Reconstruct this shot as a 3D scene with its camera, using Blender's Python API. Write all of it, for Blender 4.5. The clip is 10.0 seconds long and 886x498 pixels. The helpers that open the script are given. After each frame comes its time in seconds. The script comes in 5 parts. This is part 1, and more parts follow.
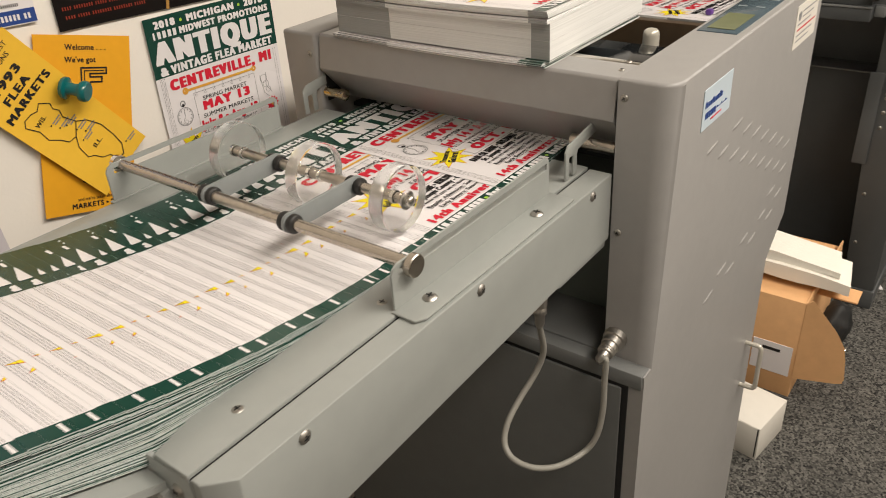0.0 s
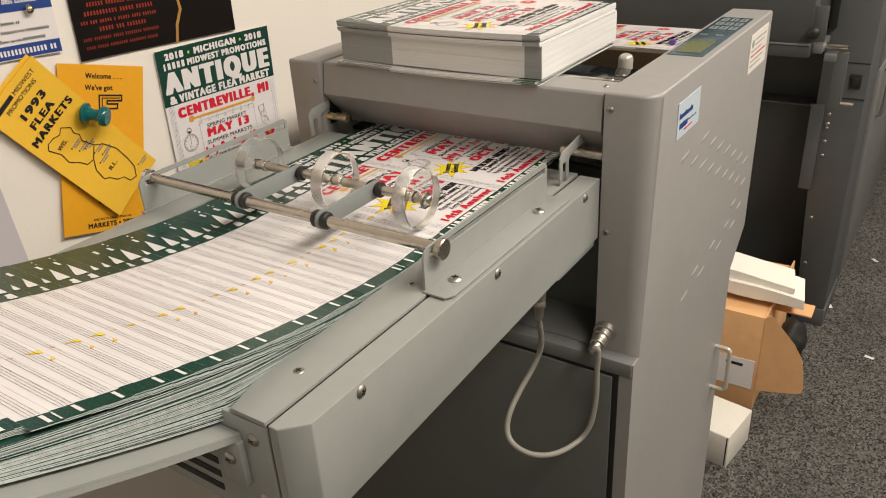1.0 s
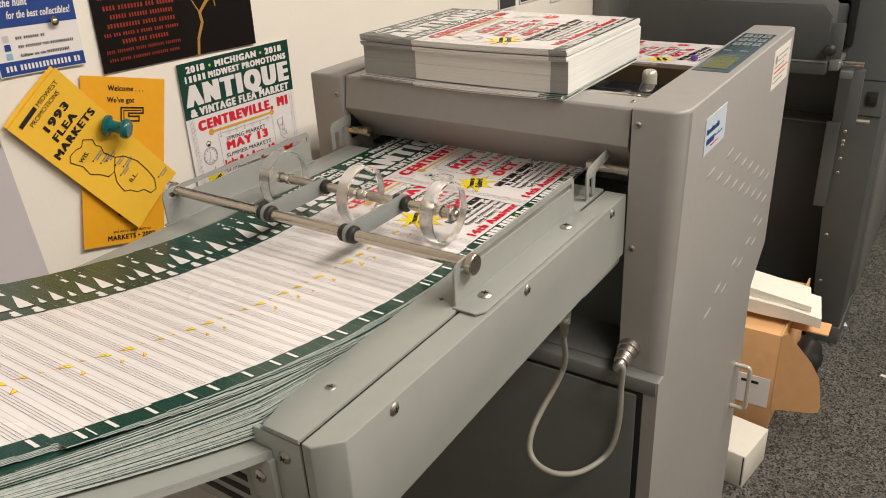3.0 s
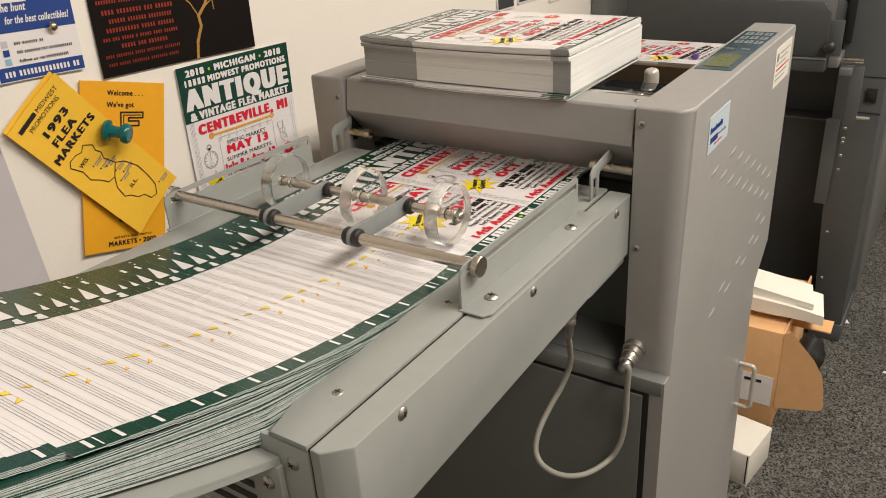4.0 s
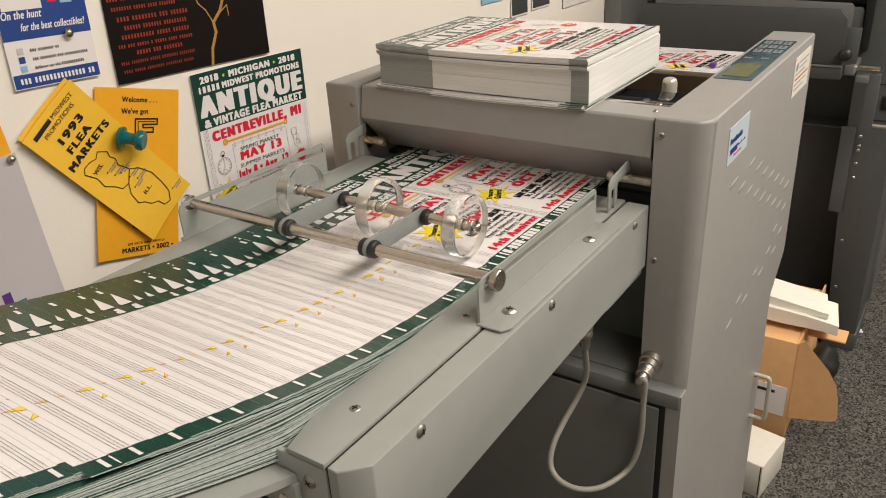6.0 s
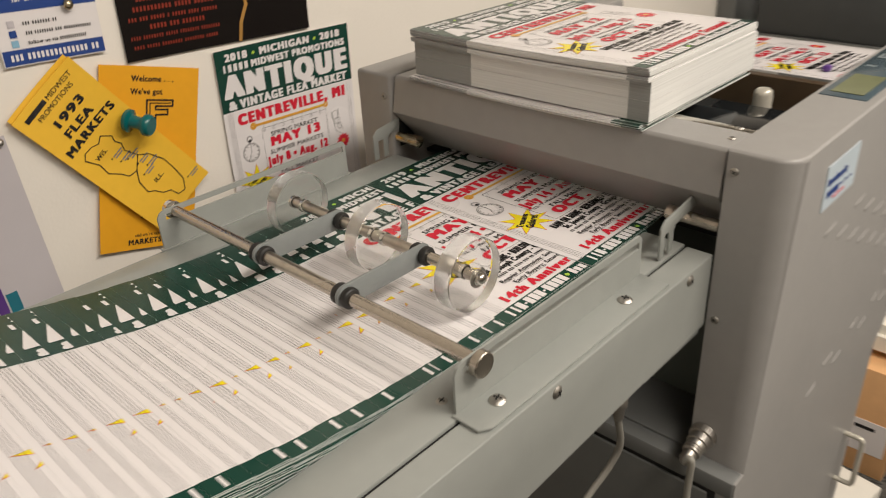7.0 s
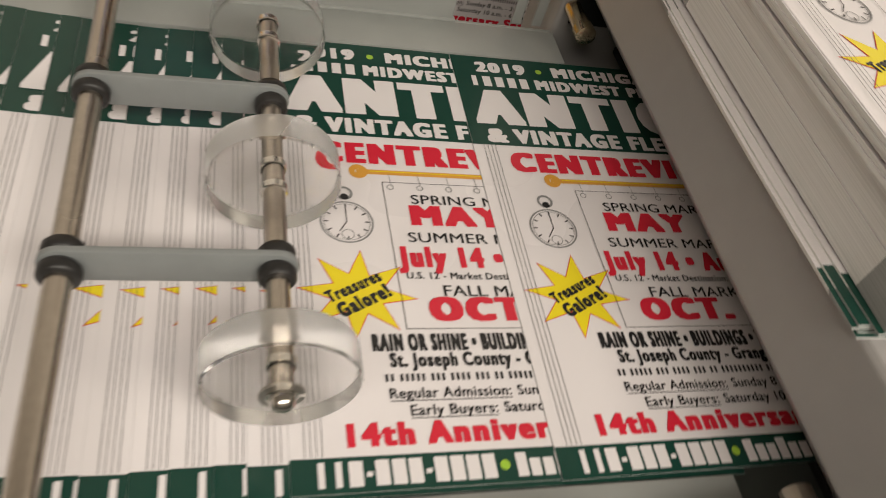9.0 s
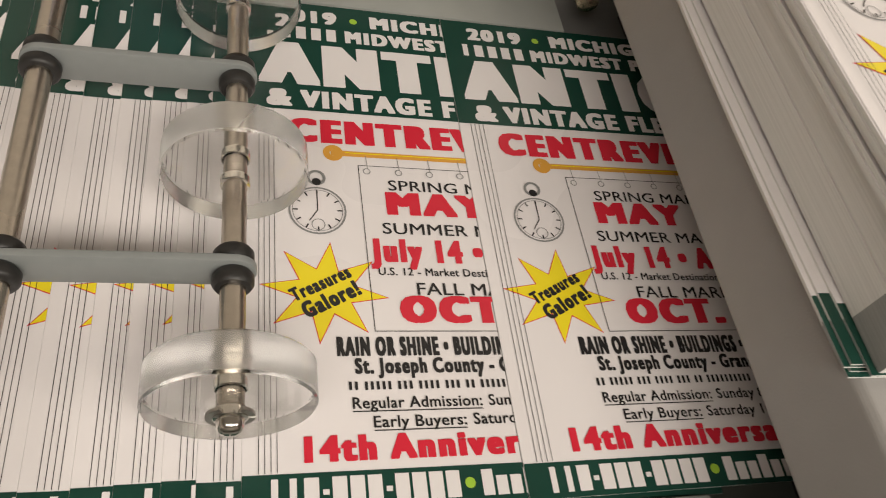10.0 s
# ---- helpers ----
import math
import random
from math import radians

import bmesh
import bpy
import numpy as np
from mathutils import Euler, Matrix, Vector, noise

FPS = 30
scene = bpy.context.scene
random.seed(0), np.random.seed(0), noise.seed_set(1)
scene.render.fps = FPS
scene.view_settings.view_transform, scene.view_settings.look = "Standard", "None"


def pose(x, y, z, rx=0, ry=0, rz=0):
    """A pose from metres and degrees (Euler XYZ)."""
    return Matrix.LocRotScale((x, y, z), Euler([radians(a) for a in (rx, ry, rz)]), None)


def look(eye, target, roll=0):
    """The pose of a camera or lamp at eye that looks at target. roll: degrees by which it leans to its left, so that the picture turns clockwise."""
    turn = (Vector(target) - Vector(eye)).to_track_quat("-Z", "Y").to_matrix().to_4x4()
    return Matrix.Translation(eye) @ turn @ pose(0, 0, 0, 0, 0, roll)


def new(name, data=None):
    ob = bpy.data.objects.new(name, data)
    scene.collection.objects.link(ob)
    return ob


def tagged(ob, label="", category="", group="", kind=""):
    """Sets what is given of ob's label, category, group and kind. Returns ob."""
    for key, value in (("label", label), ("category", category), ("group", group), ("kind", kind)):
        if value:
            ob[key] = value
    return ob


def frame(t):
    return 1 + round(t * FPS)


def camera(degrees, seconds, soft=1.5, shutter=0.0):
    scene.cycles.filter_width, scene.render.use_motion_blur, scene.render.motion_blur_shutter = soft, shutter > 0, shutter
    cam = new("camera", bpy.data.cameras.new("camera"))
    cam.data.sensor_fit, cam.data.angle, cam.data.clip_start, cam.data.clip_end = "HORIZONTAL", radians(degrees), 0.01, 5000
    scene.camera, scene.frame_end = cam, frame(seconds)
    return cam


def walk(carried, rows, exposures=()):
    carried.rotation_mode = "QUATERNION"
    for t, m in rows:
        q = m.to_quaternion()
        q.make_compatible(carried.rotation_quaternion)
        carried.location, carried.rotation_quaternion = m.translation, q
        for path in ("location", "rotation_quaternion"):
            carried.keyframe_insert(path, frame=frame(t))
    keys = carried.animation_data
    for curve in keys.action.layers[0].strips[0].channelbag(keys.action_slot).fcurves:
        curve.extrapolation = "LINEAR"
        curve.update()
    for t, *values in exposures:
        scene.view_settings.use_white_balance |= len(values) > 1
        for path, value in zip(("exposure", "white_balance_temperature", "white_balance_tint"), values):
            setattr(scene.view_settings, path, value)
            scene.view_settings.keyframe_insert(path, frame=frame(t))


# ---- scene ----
cam = camera(59.5, 10.0, soft=1.0, shutter=0.5)
PATH = [
    (0, (-0.64, -0.296, 1.232), (0.709, 0.788, 0.228), -4.1),
    (0.5, (-0.704, -0.295, 1.232), (0.709, 0.742, 0.269), -3.5),
    (1, (-0.745, -0.302, 1.228), (0.722, 0.715, 0.326), -3.5),
    (1.5, (-0.766, -0.306, 1.224), (0.73, 0.702, 0.361), -3.4),
    (2, (-0.763, -0.302, 1.22), (0.733, 0.716, 0.369), -3.0),
    (2.5, (-0.752, -0.29, 1.226), (0.727, 0.741, 0.362), -2.8),
    (4, (-0.75, -0.273, 1.225), (0.729, 0.76, 0.36), -3.8),
    (4.5, (-0.752, -0.272, 1.224), (0.726, 0.763, 0.362), -3.8),
    (5, (-0.753, -0.269, 1.224), (0.727, 0.769, 0.369), -3.7),
    (5.5, (-0.752, -0.268, 1.228), (0.727, 0.776, 0.377), -3.8),
    (5.7, (-0.751, -0.267, 1.228), (0.725, 0.78, 0.377), -3.8),
    (6.8, (-0.634, -0.239, 1.237), (0.713, 0.920, 0.323), -2.9),
    (7, (-0.573, -0.237, 1.234), (0.688, 0.994, 0.289), -3.1),
    (7.5, (-0.469, -0.201, 1.226), (0.537, 1.106, 0.094), -1.9),
    (8, (-0.393, -0.129, 1.221), (0.431, 1.126, -0.1), 3.9),
    (8.5, (-0.293, -0.091, 1.211), (0.394, 1.128, -0.218), 13.4),
    (9, (-0.222, -0.045, 1.194), (0.34, 1.176, -0.287), 20.1),
    (9.5, (-0.197, -0.006, 1.19), (0.296, 1.125, -0.384), 20.3),
    (10, (-0.202, -0.01, 1.199), (0.344, 1.07, -0.394), 23.6),
]
EXPOSURES = [(0, -0.30), (2.5, -0.31), (5.7, -0.34), (7.0, -0.52), (7.5, -0.63), (8.0, -0.65), (8.5, -0.71), (9.0, -0.70), (10, -0.70)]
walk(cam, [(t, look(eye, target, roll)) for t, eye, target, roll in PATH], EXPOSURES)

# ---------------------------------------------------------------- world and light
world = bpy.data.worlds.new("world")
scene.world = world
world.use_nodes = True
wbg = world.node_tree.nodes["Background"]
wbg.inputs[0].default_value = (1.0, 0.93, 0.85, 1)
wbg.inputs[1].default_value = 0.05

FLOOR = -0.04
WALL_Y = 0.614
CEIL = 2.55
LAMPS = [(0.40, -1.25, 228), (-0.80, -1.20, 98), (2.30, -1.35, 190)]
for lx, ly, watts in LAMPS:
    ld = bpy.data.lights.new("troffer_light", "AREA")
    ld.shape, ld.size, ld.size_y, ld.energy = "RECTANGLE", 1.15, 0.55, watts * 0.32
    ld.color = (1.0, 0.91, 0.80)
    lo = new("troffer_light", ld)
    lo.matrix_world = pose(lx, ly, CEIL - 0.03)


# ---------------------------------------------------------------- materials
def mat(name, color, rough=0.5, metal=0.0, vary=0.06, scale=40.0, bump=0.0, bscale=400.0, spec=0.5, coarse=3.0, trans=0.0, ior=1.45, coat=0.0, island=0.0):
    m = bpy.data.materials.new(name)
    m.use_nodes = True
    nt = m.node_tree
    b = nt.nodes["Principled BSDF"]
    b.inputs["Roughness"].default_value = rough
    b.inputs["Metallic"].default_value = metal
    b.inputs["Specular IOR Level"].default_value = spec
    b.inputs["Transmission Weight"].default_value = trans
    b.inputs["IOR"].default_value = ior
    b.inputs["Coat Weight"].default_value = coat
    b.inputs["Base Color"].default_value = (*color, 1)
    if vary or bump:
        tc = nt.nodes.new("ShaderNodeTexCoord")
    if vary:
        fine, wide = nt.nodes.new("ShaderNodeTexNoise"), nt.nodes.new("ShaderNodeTexNoise")
        fine.inputs["Scale"].default_value, wide.inputs["Scale"].default_value = scale, coarse
        fine.inputs["Detail"].default_value = 5
        nt.links.new(tc.outputs["Object"], fine.inputs["Vector"])
        nt.links.new(tc.outputs["Object"], wide.inputs["Vector"])
        add = nt.nodes.new("ShaderNodeMath")
        add.operation = "ADD"
        nt.links.new(fine.outputs["Fac"], add.inputs[0])
        nt.links.new(wide.outputs["Fac"], add.inputs[1])
        span = nt.nodes.new("ShaderNodeMapRange")
        span.inputs["From Min"].default_value, span.inputs["From Max"].default_value = 0.6, 1.4
        span.inputs["To Min"].default_value, span.inputs["To Max"].default_value = 1 - vary, 1 + vary
        nt.links.new(add.outputs[0], span.inputs["Value"])
        mul = nt.nodes.new("ShaderNodeVectorMath")
        mul.operation = "SCALE"
        mul.inputs[0].default_value = color
        nt.links.new(span.outputs["Result"], mul.inputs["Scale"])
        nt.links.new(mul.outputs[0], b.inputs["Base Color"])
        rr = nt.nodes.new("ShaderNodeMapRange")
        rr.inputs["From Min"].default_value, rr.inputs["From Max"].default_value = 0.3, 0.7
        rr.inputs["To Min"].default_value, rr.inputs["To Max"].default_value = max(rough - 0.06, 0.02), min(rough + 0.06, 1)
        nt.links.new(wide.outputs["Fac"], rr.inputs["Value"])
        nt.links.new(rr.outputs["Result"], b.inputs["Roughness"])
    if bump:
        bn, bu = nt.nodes.new("ShaderNodeTexNoise"), nt.nodes.new("ShaderNodeBump")
        bn.inputs["Scale"].default_value = bscale
        bn.inputs["Detail"].default_value = 3
        bu.inputs["Strength"].default_value = bump
        bu.inputs["Distance"].default_value = 0.002
        nt.links.new(tc.outputs["Object"], bn.inputs["Vector"])
        nt.links.new(bn.outputs["Fac"], bu.inputs["Height"])
        nt.links.new(bu.outputs["Normal"], b.inputs["Normal"])
    return m


M_HOUSE = mat("grey_powder_coat", (0.292, 0.283, 0.274), 0.37, vary=0.05, scale=60, bump=0.06, bscale=900)
M_RAIL = mat("light_grey_enamel", (0.305, 0.318, 0.302), 0.38, vary=0.05, scale=50, bump=0.05, bscale=900)
# machine grey darkened to carry the shade below the conveyor
M_DOOR = mat("shaded_grey_enamel", (0.098, 0.100, 0.096), 0.5, vary=0.07, scale=50, bump=0.06, bscale=900)
# recess grey with the conveyor's shade mixed into the colour
M_RECESS = mat("shaded_recess_grey", (0.10, 0.115, 0.105), 0.55, vary=0.08)
# for black parts, and for the shade inside gaps and hollows
M_DARK = mat("black_parts_and_gap_shade", (0.012, 0.012, 0.012), 0.6, vary=0.1)
M_STEEL = mat("brushed_steel_rod", (0.50, 0.45, 0.39), 0.28, 1.0, vary=0.12, scale=220, bump=0.05, bscale=1200)
M_CHROME = mat("bright_nickel", (0.68, 0.65, 0.60), 0.18, 1.0, vary=0.08, scale=150)
M_BRASS = mat("worn_brass", (0.52, 0.44, 0.31), 0.25, 1.0, vary=0.12, scale=120)
M_ZINC = mat("zinc_screw", (0.46, 0.435, 0.40), 0.42, 1.0, vary=0.12, scale=300)
M_RUBBER = mat("black_rubber", (0.018, 0.017, 0.016), 0.45, vary=0.15, scale=120, bump=0.1)
M_LINK = mat("grey_nylon_link", (0.215, 0.23, 0.228), 0.45, vary=0.06, scale=90)
M_ACRYL = mat("clear_acrylic", (0.985, 0.99, 0.985), 0.06, vary=0, trans=1.0, ior=1.30)
M_ACRYLF = mat("satin_acrylic_rim", (0.93, 0.94, 0.93), 0.26, vary=0.04, scale=120, trans=0.86, ior=1.34)
M_POST = mat("satin_nickel_cap", (0.55, 0.52, 0.45), 0.32, 0.35, vary=0.08, scale=120)
M_PAPER = mat("coated_white_paper", (0.750, 0.718, 0.724), 0.24, vary=0.015, scale=30, coarse=6)
M_EDGE = mat("cut_paper_edge", (0.55, 0.60, 0.575), 0.75, vary=0.25, scale=260)
M_GREEN = mat("dark_green_ink", (0.010, 0.050, 0.036), 0.24, vary=0.06, scale=60)
M_WHITE = mat("unprinted_white", (0.75, 0.72, 0.724), 0.24, vary=0.015)
M_RED = mat("red_ink", (0.62, 0.022, 0.045), 0.25, vary=0.03)
M_BLACK = mat("black_ink", (0.022, 0.021, 0.022), 0.26, vary=0.05)
M_GREYINK = mat("grey_ink", (0.23, 0.23, 0.23), 0.4, vary=0.1, scale=400)
M_YELLOW = mat("yellow_ink", (0.80, 0.66, 0.02), 0.25, vary=0.03)
M_ORANGE = mat("orange_ink", (0.66, 0.33, 0.05), 0.33, vary=0.05)
M_LIME = mat("lime_ink", (0.33, 0.55, 0.05), 0.35, vary=0.03)
M_WALL = mat("cream_wall_paint", (0.82, 0.775, 0.71), 0.75, vary=0.02, scale=9, bump=0.10, bscale=260, coarse=1.2)
M_CEIL = mat("white_ceiling_tile", (0.78, 0.76, 0.73), 0.85, vary=0.04, scale=80, bump=0.2)
M_GOLDPAPER = mat("goldenrod_card", (0.80, 0.375, 0.012), 0.6, vary=0.04, scale=90, bump=0.04)
M_YELPAPER = mat("yellow_card", (0.86, 0.51, 0.04), 0.6, vary=0.04, scale=90, bump=0.04)
M_POSTER = mat("black_poster_gloss", (0.008, 0.006, 0.0055), 0.38, vary=0.12, scale=25, spec=0.2)
M_REDTXT = mat("dull_red_ink", (0.25, 0.030, 0.014), 0.4, vary=0.1)
M_STRAW = mat("straw_ink", (0.38, 0.20, 0.045), 0.5, vary=0.25, scale=60)
M_BLUE = mat("royal_blue_ink", (0.018, 0.055, 0.24), 0.35, vary=0.05)
M_SKY = mat("light_blue_ink", (0.25, 0.46, 0.62), 0.35, vary=0.05)
M_LILAC = mat("lilac_photo_paper", (0.53, 0.50, 0.53), 0.4, vary=0.06, scale=12)
M_TEAL = mat("teal_plastic", (0.004, 0.125, 0.130), 0.22, vary=0.05, coat=0.3)
M_CARDBD = mat("brown_corrugated_board", (0.66, 0.375, 0.175), 0.75, vary=0.09, scale=40, bump=0.12, bscale=180)
M_WBOX = mat("white_carton_board", (0.66, 0.63, 0.57), 0.65, vary=0.04, scale=40)
M_FOAM = mat("white_foam_sheet", (0.80, 0.765, 0.69), 0.85, vary=0.04, scale=30, bump=0.25, bscale=120)
M_BG = mat("charcoal_machine_paint", (0.082, 0.087, 0.089), 0.5, vary=0.07, scale=30, bump=0.05)
# dark plates, and the shaded recess of the rear machine
M_BGD = mat("deep_charcoal_and_recess_shade", (0.052, 0.055, 0.056), 0.5, vary=0.08, scale=30)
M_BGL = mat("mid_grey_plate", (0.142, 0.146, 0.143), 0.45, vary=0.07, scale=30)
M_CABLE = mat("grey_pvc_cable", (0.27, 0.26, 0.23), 0.5, vary=0.06, scale=90)
M_LCD = mat("dark_blue_panel_film", (0.065, 0.095, 0.115), 0.16, vary=0.12, scale=40)
M_LCDY = mat("yellow_green_lcd", (0.165, 0.18, 0.095), 0.14, vary=0.1, scale=60)
M_STICK = mat("pale_sticker_film", (0.52, 0.60, 0.66), 0.3, vary=0.04)
M_KEY = mat("pale_panel_print", (0.20, 0.235, 0.25), 0.3, vary=0.06)
M_LCDD = mat("dark_panel_print", (0.035, 0.048, 0.058), 0.3, vary=0.06)
M_GLASS = mat("smoked_acrylic_lid", (0.008, 0.009, 0.010), 0.08, vary=0.0)
M_BROWN = mat("brown_phenolic", (0.055, 0.034, 0.018), 0.35, vary=0.2, scale=60)
M_COLA = mat("teal_print", (0.02, 0.16, 0.22), 0.4, vary=0.1)
M_COLB = mat("violet_print", (0.10, 0.04, 0.22), 0.4, vary=0.1)


def carpet_material():
    m = mat("charcoal_loop_carpet", (0.035, 0.0345, 0.033), 0.95, vary=0.35, scale=60, bump=0.9, bscale=260, coarse=5)
    nt = m.node_tree
    b = nt.nodes["Principled BSDF"]
    src = b.inputs["Base Color"].links[0].from_socket
    tc = [n for n in nt.nodes if n.type == "TEX_COORD"][0]
    cell = nt.nodes.new("ShaderNodeTexVoronoi")
    cell.inputs["Scale"].default_value = 250
    nt.links.new(tc.outputs["Object"], cell.inputs["Vector"])
    ramp = nt.nodes.new("ShaderNodeValToRGB")
    ramp.color_ramp.elements[0].color = (0.10, 0.10, 0.10, 1)
    ramp.color_ramp.elements[1].color = (3.8, 3.7, 3.5, 1)
    sep = nt.nodes.new("ShaderNodeSeparateColor")
    nt.links.new(cell.outputs["Color"], sep.inputs[0])
    nt.links.new(sep.outputs[0], ramp.inputs[0])
    mul = nt.nodes.new("ShaderNodeVectorMath")
    mul.operation = "MULTIPLY"
    nt.links.new(src, mul.inputs[0])
    nt.links.new(ramp.outputs[0], mul.inputs[1])
    nt.links.new(mul.outputs[0], b.inputs["Base Color"])
    return m


M_CARPET = carpet_material()


def stack_material():
    """Cut edges of a printed ream: fine sheet lines, and a grey tint where the bands print to the edge."""
    m = bpy.data.materials.new("ream_edge")
    m.use_nodes = True
    nt = m.node_tree
    b = nt.nodes["Principled BSDF"]
    b.inputs["Roughness"].default_value = 0.75
    tc, mp, nz = nt.nodes.new("ShaderNodeTexCoord"), nt.nodes.new("ShaderNodeMapping"), nt.nodes.new("ShaderNodeTexNoise")
    mp.inputs["Scale"].default_value = (6, 6, 1500)
    nz.inputs["Scale"].default_value = 1.0
    nz.inputs["Detail"].default_value = 4
    nt.links.new(tc.outputs["Object"], mp.inputs["Vector"])
    nt.links.new(mp.outputs[0], nz.inputs["Vector"])
    ramp = nt.nodes.new("ShaderNodeValToRGB")
    ramp.color_ramp.elements[0].position, ramp.color_ramp.elements[1].position = 0.3, 0.6
    ramp.color_ramp.elements[0].color = (0.60, 0.60, 0.58, 1)
    ramp.color_ramp.elements[1].color = (0.72, 0.718, 0.70, 1)
    nt.links.new(nz.outputs["Fac"], ramp.inputs[0])
    sep = nt.nodes.new("ShaderNodeSeparateXYZ")
    nt.links.new(tc.outputs["Object"], sep.inputs[0])
    band = nt.nodes.new("ShaderNodeValToRGB")
    band.color_ramp.interpolation = "CONSTANT"
    els = band.color_ramp.elements
    els[0].position, els[0].color = 0.0, (0.42, 0.43, 0.43, 1)
    els[1].position, els[1].color = 0.067, (1, 1, 1, 1)
    e = els.new(0.715)
    e.color = (0.42, 0.43, 0.43, 1)
    span = nt.nodes.new("ShaderNodeMapRange")
    span.inputs["From Min"].default_value, span.inputs["From Max"].default_value = 0.078, 0.357
    nt.links.new(sep.outputs["Y"], span.inputs["Value"])
    nt.links.new(span.outputs["Result"], band.inputs[0])
    # the tint is on the trailing cut alone
    geo = nt.nodes.new("ShaderNodeNewGeometry")
    gs = nt.nodes.new("ShaderNodeSeparateXYZ")
    nt.links.new(geo.outputs["Normal"], gs.inputs[0])
    ab = nt.nodes.new("ShaderNodeMath")
    ab.operation = "ABSOLUTE"
    nt.links.new(gs.outputs["X"], ab.inputs[0])
    white = nt.nodes.new("ShaderNodeMix")
    white.data_type = "RGBA"
    white.inputs[6].default_value = (1, 1, 1, 1)
    nt.links.new(ab.outputs[0], white.inputs[0])
    nt.links.new(band.outputs[0], white.inputs[7])
    mul = nt.nodes.new("ShaderNodeVectorMath")
    mul.operation = "MULTIPLY"
    nt.links.new(ramp.outputs[0], mul.inputs[0])
    nt.links.new(white.outputs[2], mul.inputs[1])
    nt.links.new(mul.outputs[0], b.inputs["Base Color"])
    return m


M_REAM = stack_material()


# ---------------------------------------------------------------- mesh helpers
def root(name, at, label, category, group="", kind=""):
    ob = new(name)
    ob.location = at
    ob.empty_display_size = 0.05
    return tagged(ob, label, category, group, kind)


def to_object(name, bm, mats, parent=None, label="", smooth=0.0):
    me = bpy.data.meshes.new(name)
    bmesh.ops.recalc_face_normals(bm, faces=bm.faces[:]) if smooth >= 0 else None
    bm.to_mesh(me)
    bm.free()
    for m in mats if isinstance(mats, (list, tuple)) else [mats]:
        me.materials.append(m)
    if smooth > 0:
        for p in me.polygons:
            p.use_smooth = True
        me.set_sharp_from_angle(angle=radians(smooth))
    return hang(new(name, me), parent, label)


def hang(ob, parent, label=""):
    if parent is not None:
        ob.parent = parent
        if parent.parent is None:
            ob.matrix_parent_inverse = Matrix.Translation(-parent.location)
    return tagged(ob, label) if label else ob


def part(name, bm, material, parent, label="", smooth=35.0):
    return to_object(name, bm, material, parent, label, smooth)


def bm_box(x0, x1, y0, y1, z0, z1, bevel=0.0, seg=2, into=None):
    bm = into or bmesh.new()
    r = bmesh.ops.create_cube(bm, size=1)
    bmesh.ops.scale(bm, vec=(x1 - x0, y1 - y0, z1 - z0), verts=r["verts"])
    bmesh.ops.translate(bm, vec=((x0 + x1) / 2, (y0 + y1) / 2, (z0 + z1) / 2), verts=r["verts"])
    if bevel:
        es = list({e for v in r["verts"] for e in v.link_edges})
        bmesh.ops.bevel(bm, geom=es, offset=bevel, segments=seg, profile=0.5, affect="EDGES")
    return bm


def bm_cyl(p0, p1, r0, r1=None, seg=24, bevel=0.0, into=None):
    bm = into or bmesh.new()
    p0, p1 = Vector(p0), Vector(p1)
    d = p1 - p0
    m = Matrix.Translation((p0 + p1) / 2) @ d.to_track_quat("Z", "Y").to_matrix().to_4x4()
    r = bmesh.ops.create_cone(bm, cap_ends=True, segments=seg, radius1=r0, radius2=r0 if r1 is None else r1, depth=d.length, matrix=m)
    if bevel:
        es = [e for e in {e for v in r["verts"] for e in v.link_edges} if any(len(f.verts) > 4 for f in e.link_faces)]
        bmesh.ops.bevel(bm, geom=es, offset=bevel, segments=2, profile=0.5, affect="EDGES")
    return bm


def bm_prism(poly, axis, a, b, bevel=0.0, into=None, seg=2):
    """A polygon pulled out along an axis from a to b; the polygon's two numbers are the other two axes in order."""
    bm = into or bmesh.new()

    def at(p, h):
        return {"x": (h, p[0], p[1]), "y": (p[0], h, p[1]), "z": (p[0], p[1], h)}[axis]

    low = [bm.verts.new(at(p, a)) for p in poly]
    high = [bm.verts.new(at(p, b)) for p in poly]
    n = len(poly)
    fs = [bm.faces.new(low), bm.faces.new(high[::-1])]
    fs += [bm.faces.new((low[i], low[(i + 1) % n], high[(i + 1) % n], high[i])) for i in range(n)]
    bmesh.ops.recalc_face_normals(bm, faces=fs)
    if bevel:
        es = list({e for f in fs for e in f.edges})
        bmesh.ops.bevel(bm, geom=es, offset=bevel, segments=seg, profile=0.5, affect="EDGES")
    return bm


def bm_lathe(p0, p1, rings, seg=28):
    """A turned piece along p0-p1: rings of (share along, radius)."""
    bm = bmesh.new()
    p0, p1 = Vector(p0), Vector(p1)
    q = (p1 - p0).to_track_quat("Z", "Y")
    loops = []
    for s, r in rings:
        c = p0.lerp(p1, s)
        loops.append([bm.verts.new(c + q @ Vector((r * math.cos(2 * math.pi * i / seg), r * math.sin(2 * math.pi * i / seg), 0))) for i in range(seg)])
    for a, b in zip(loops, loops[1:]):
        for i in range(seg):
            bm.faces.new((a[i], a[(i + 1) % seg], b[(i + 1) % seg], b[i]))
    bm.faces.new(loops[0][::-1])
    bm.faces.new(loops[-1])
    return bm


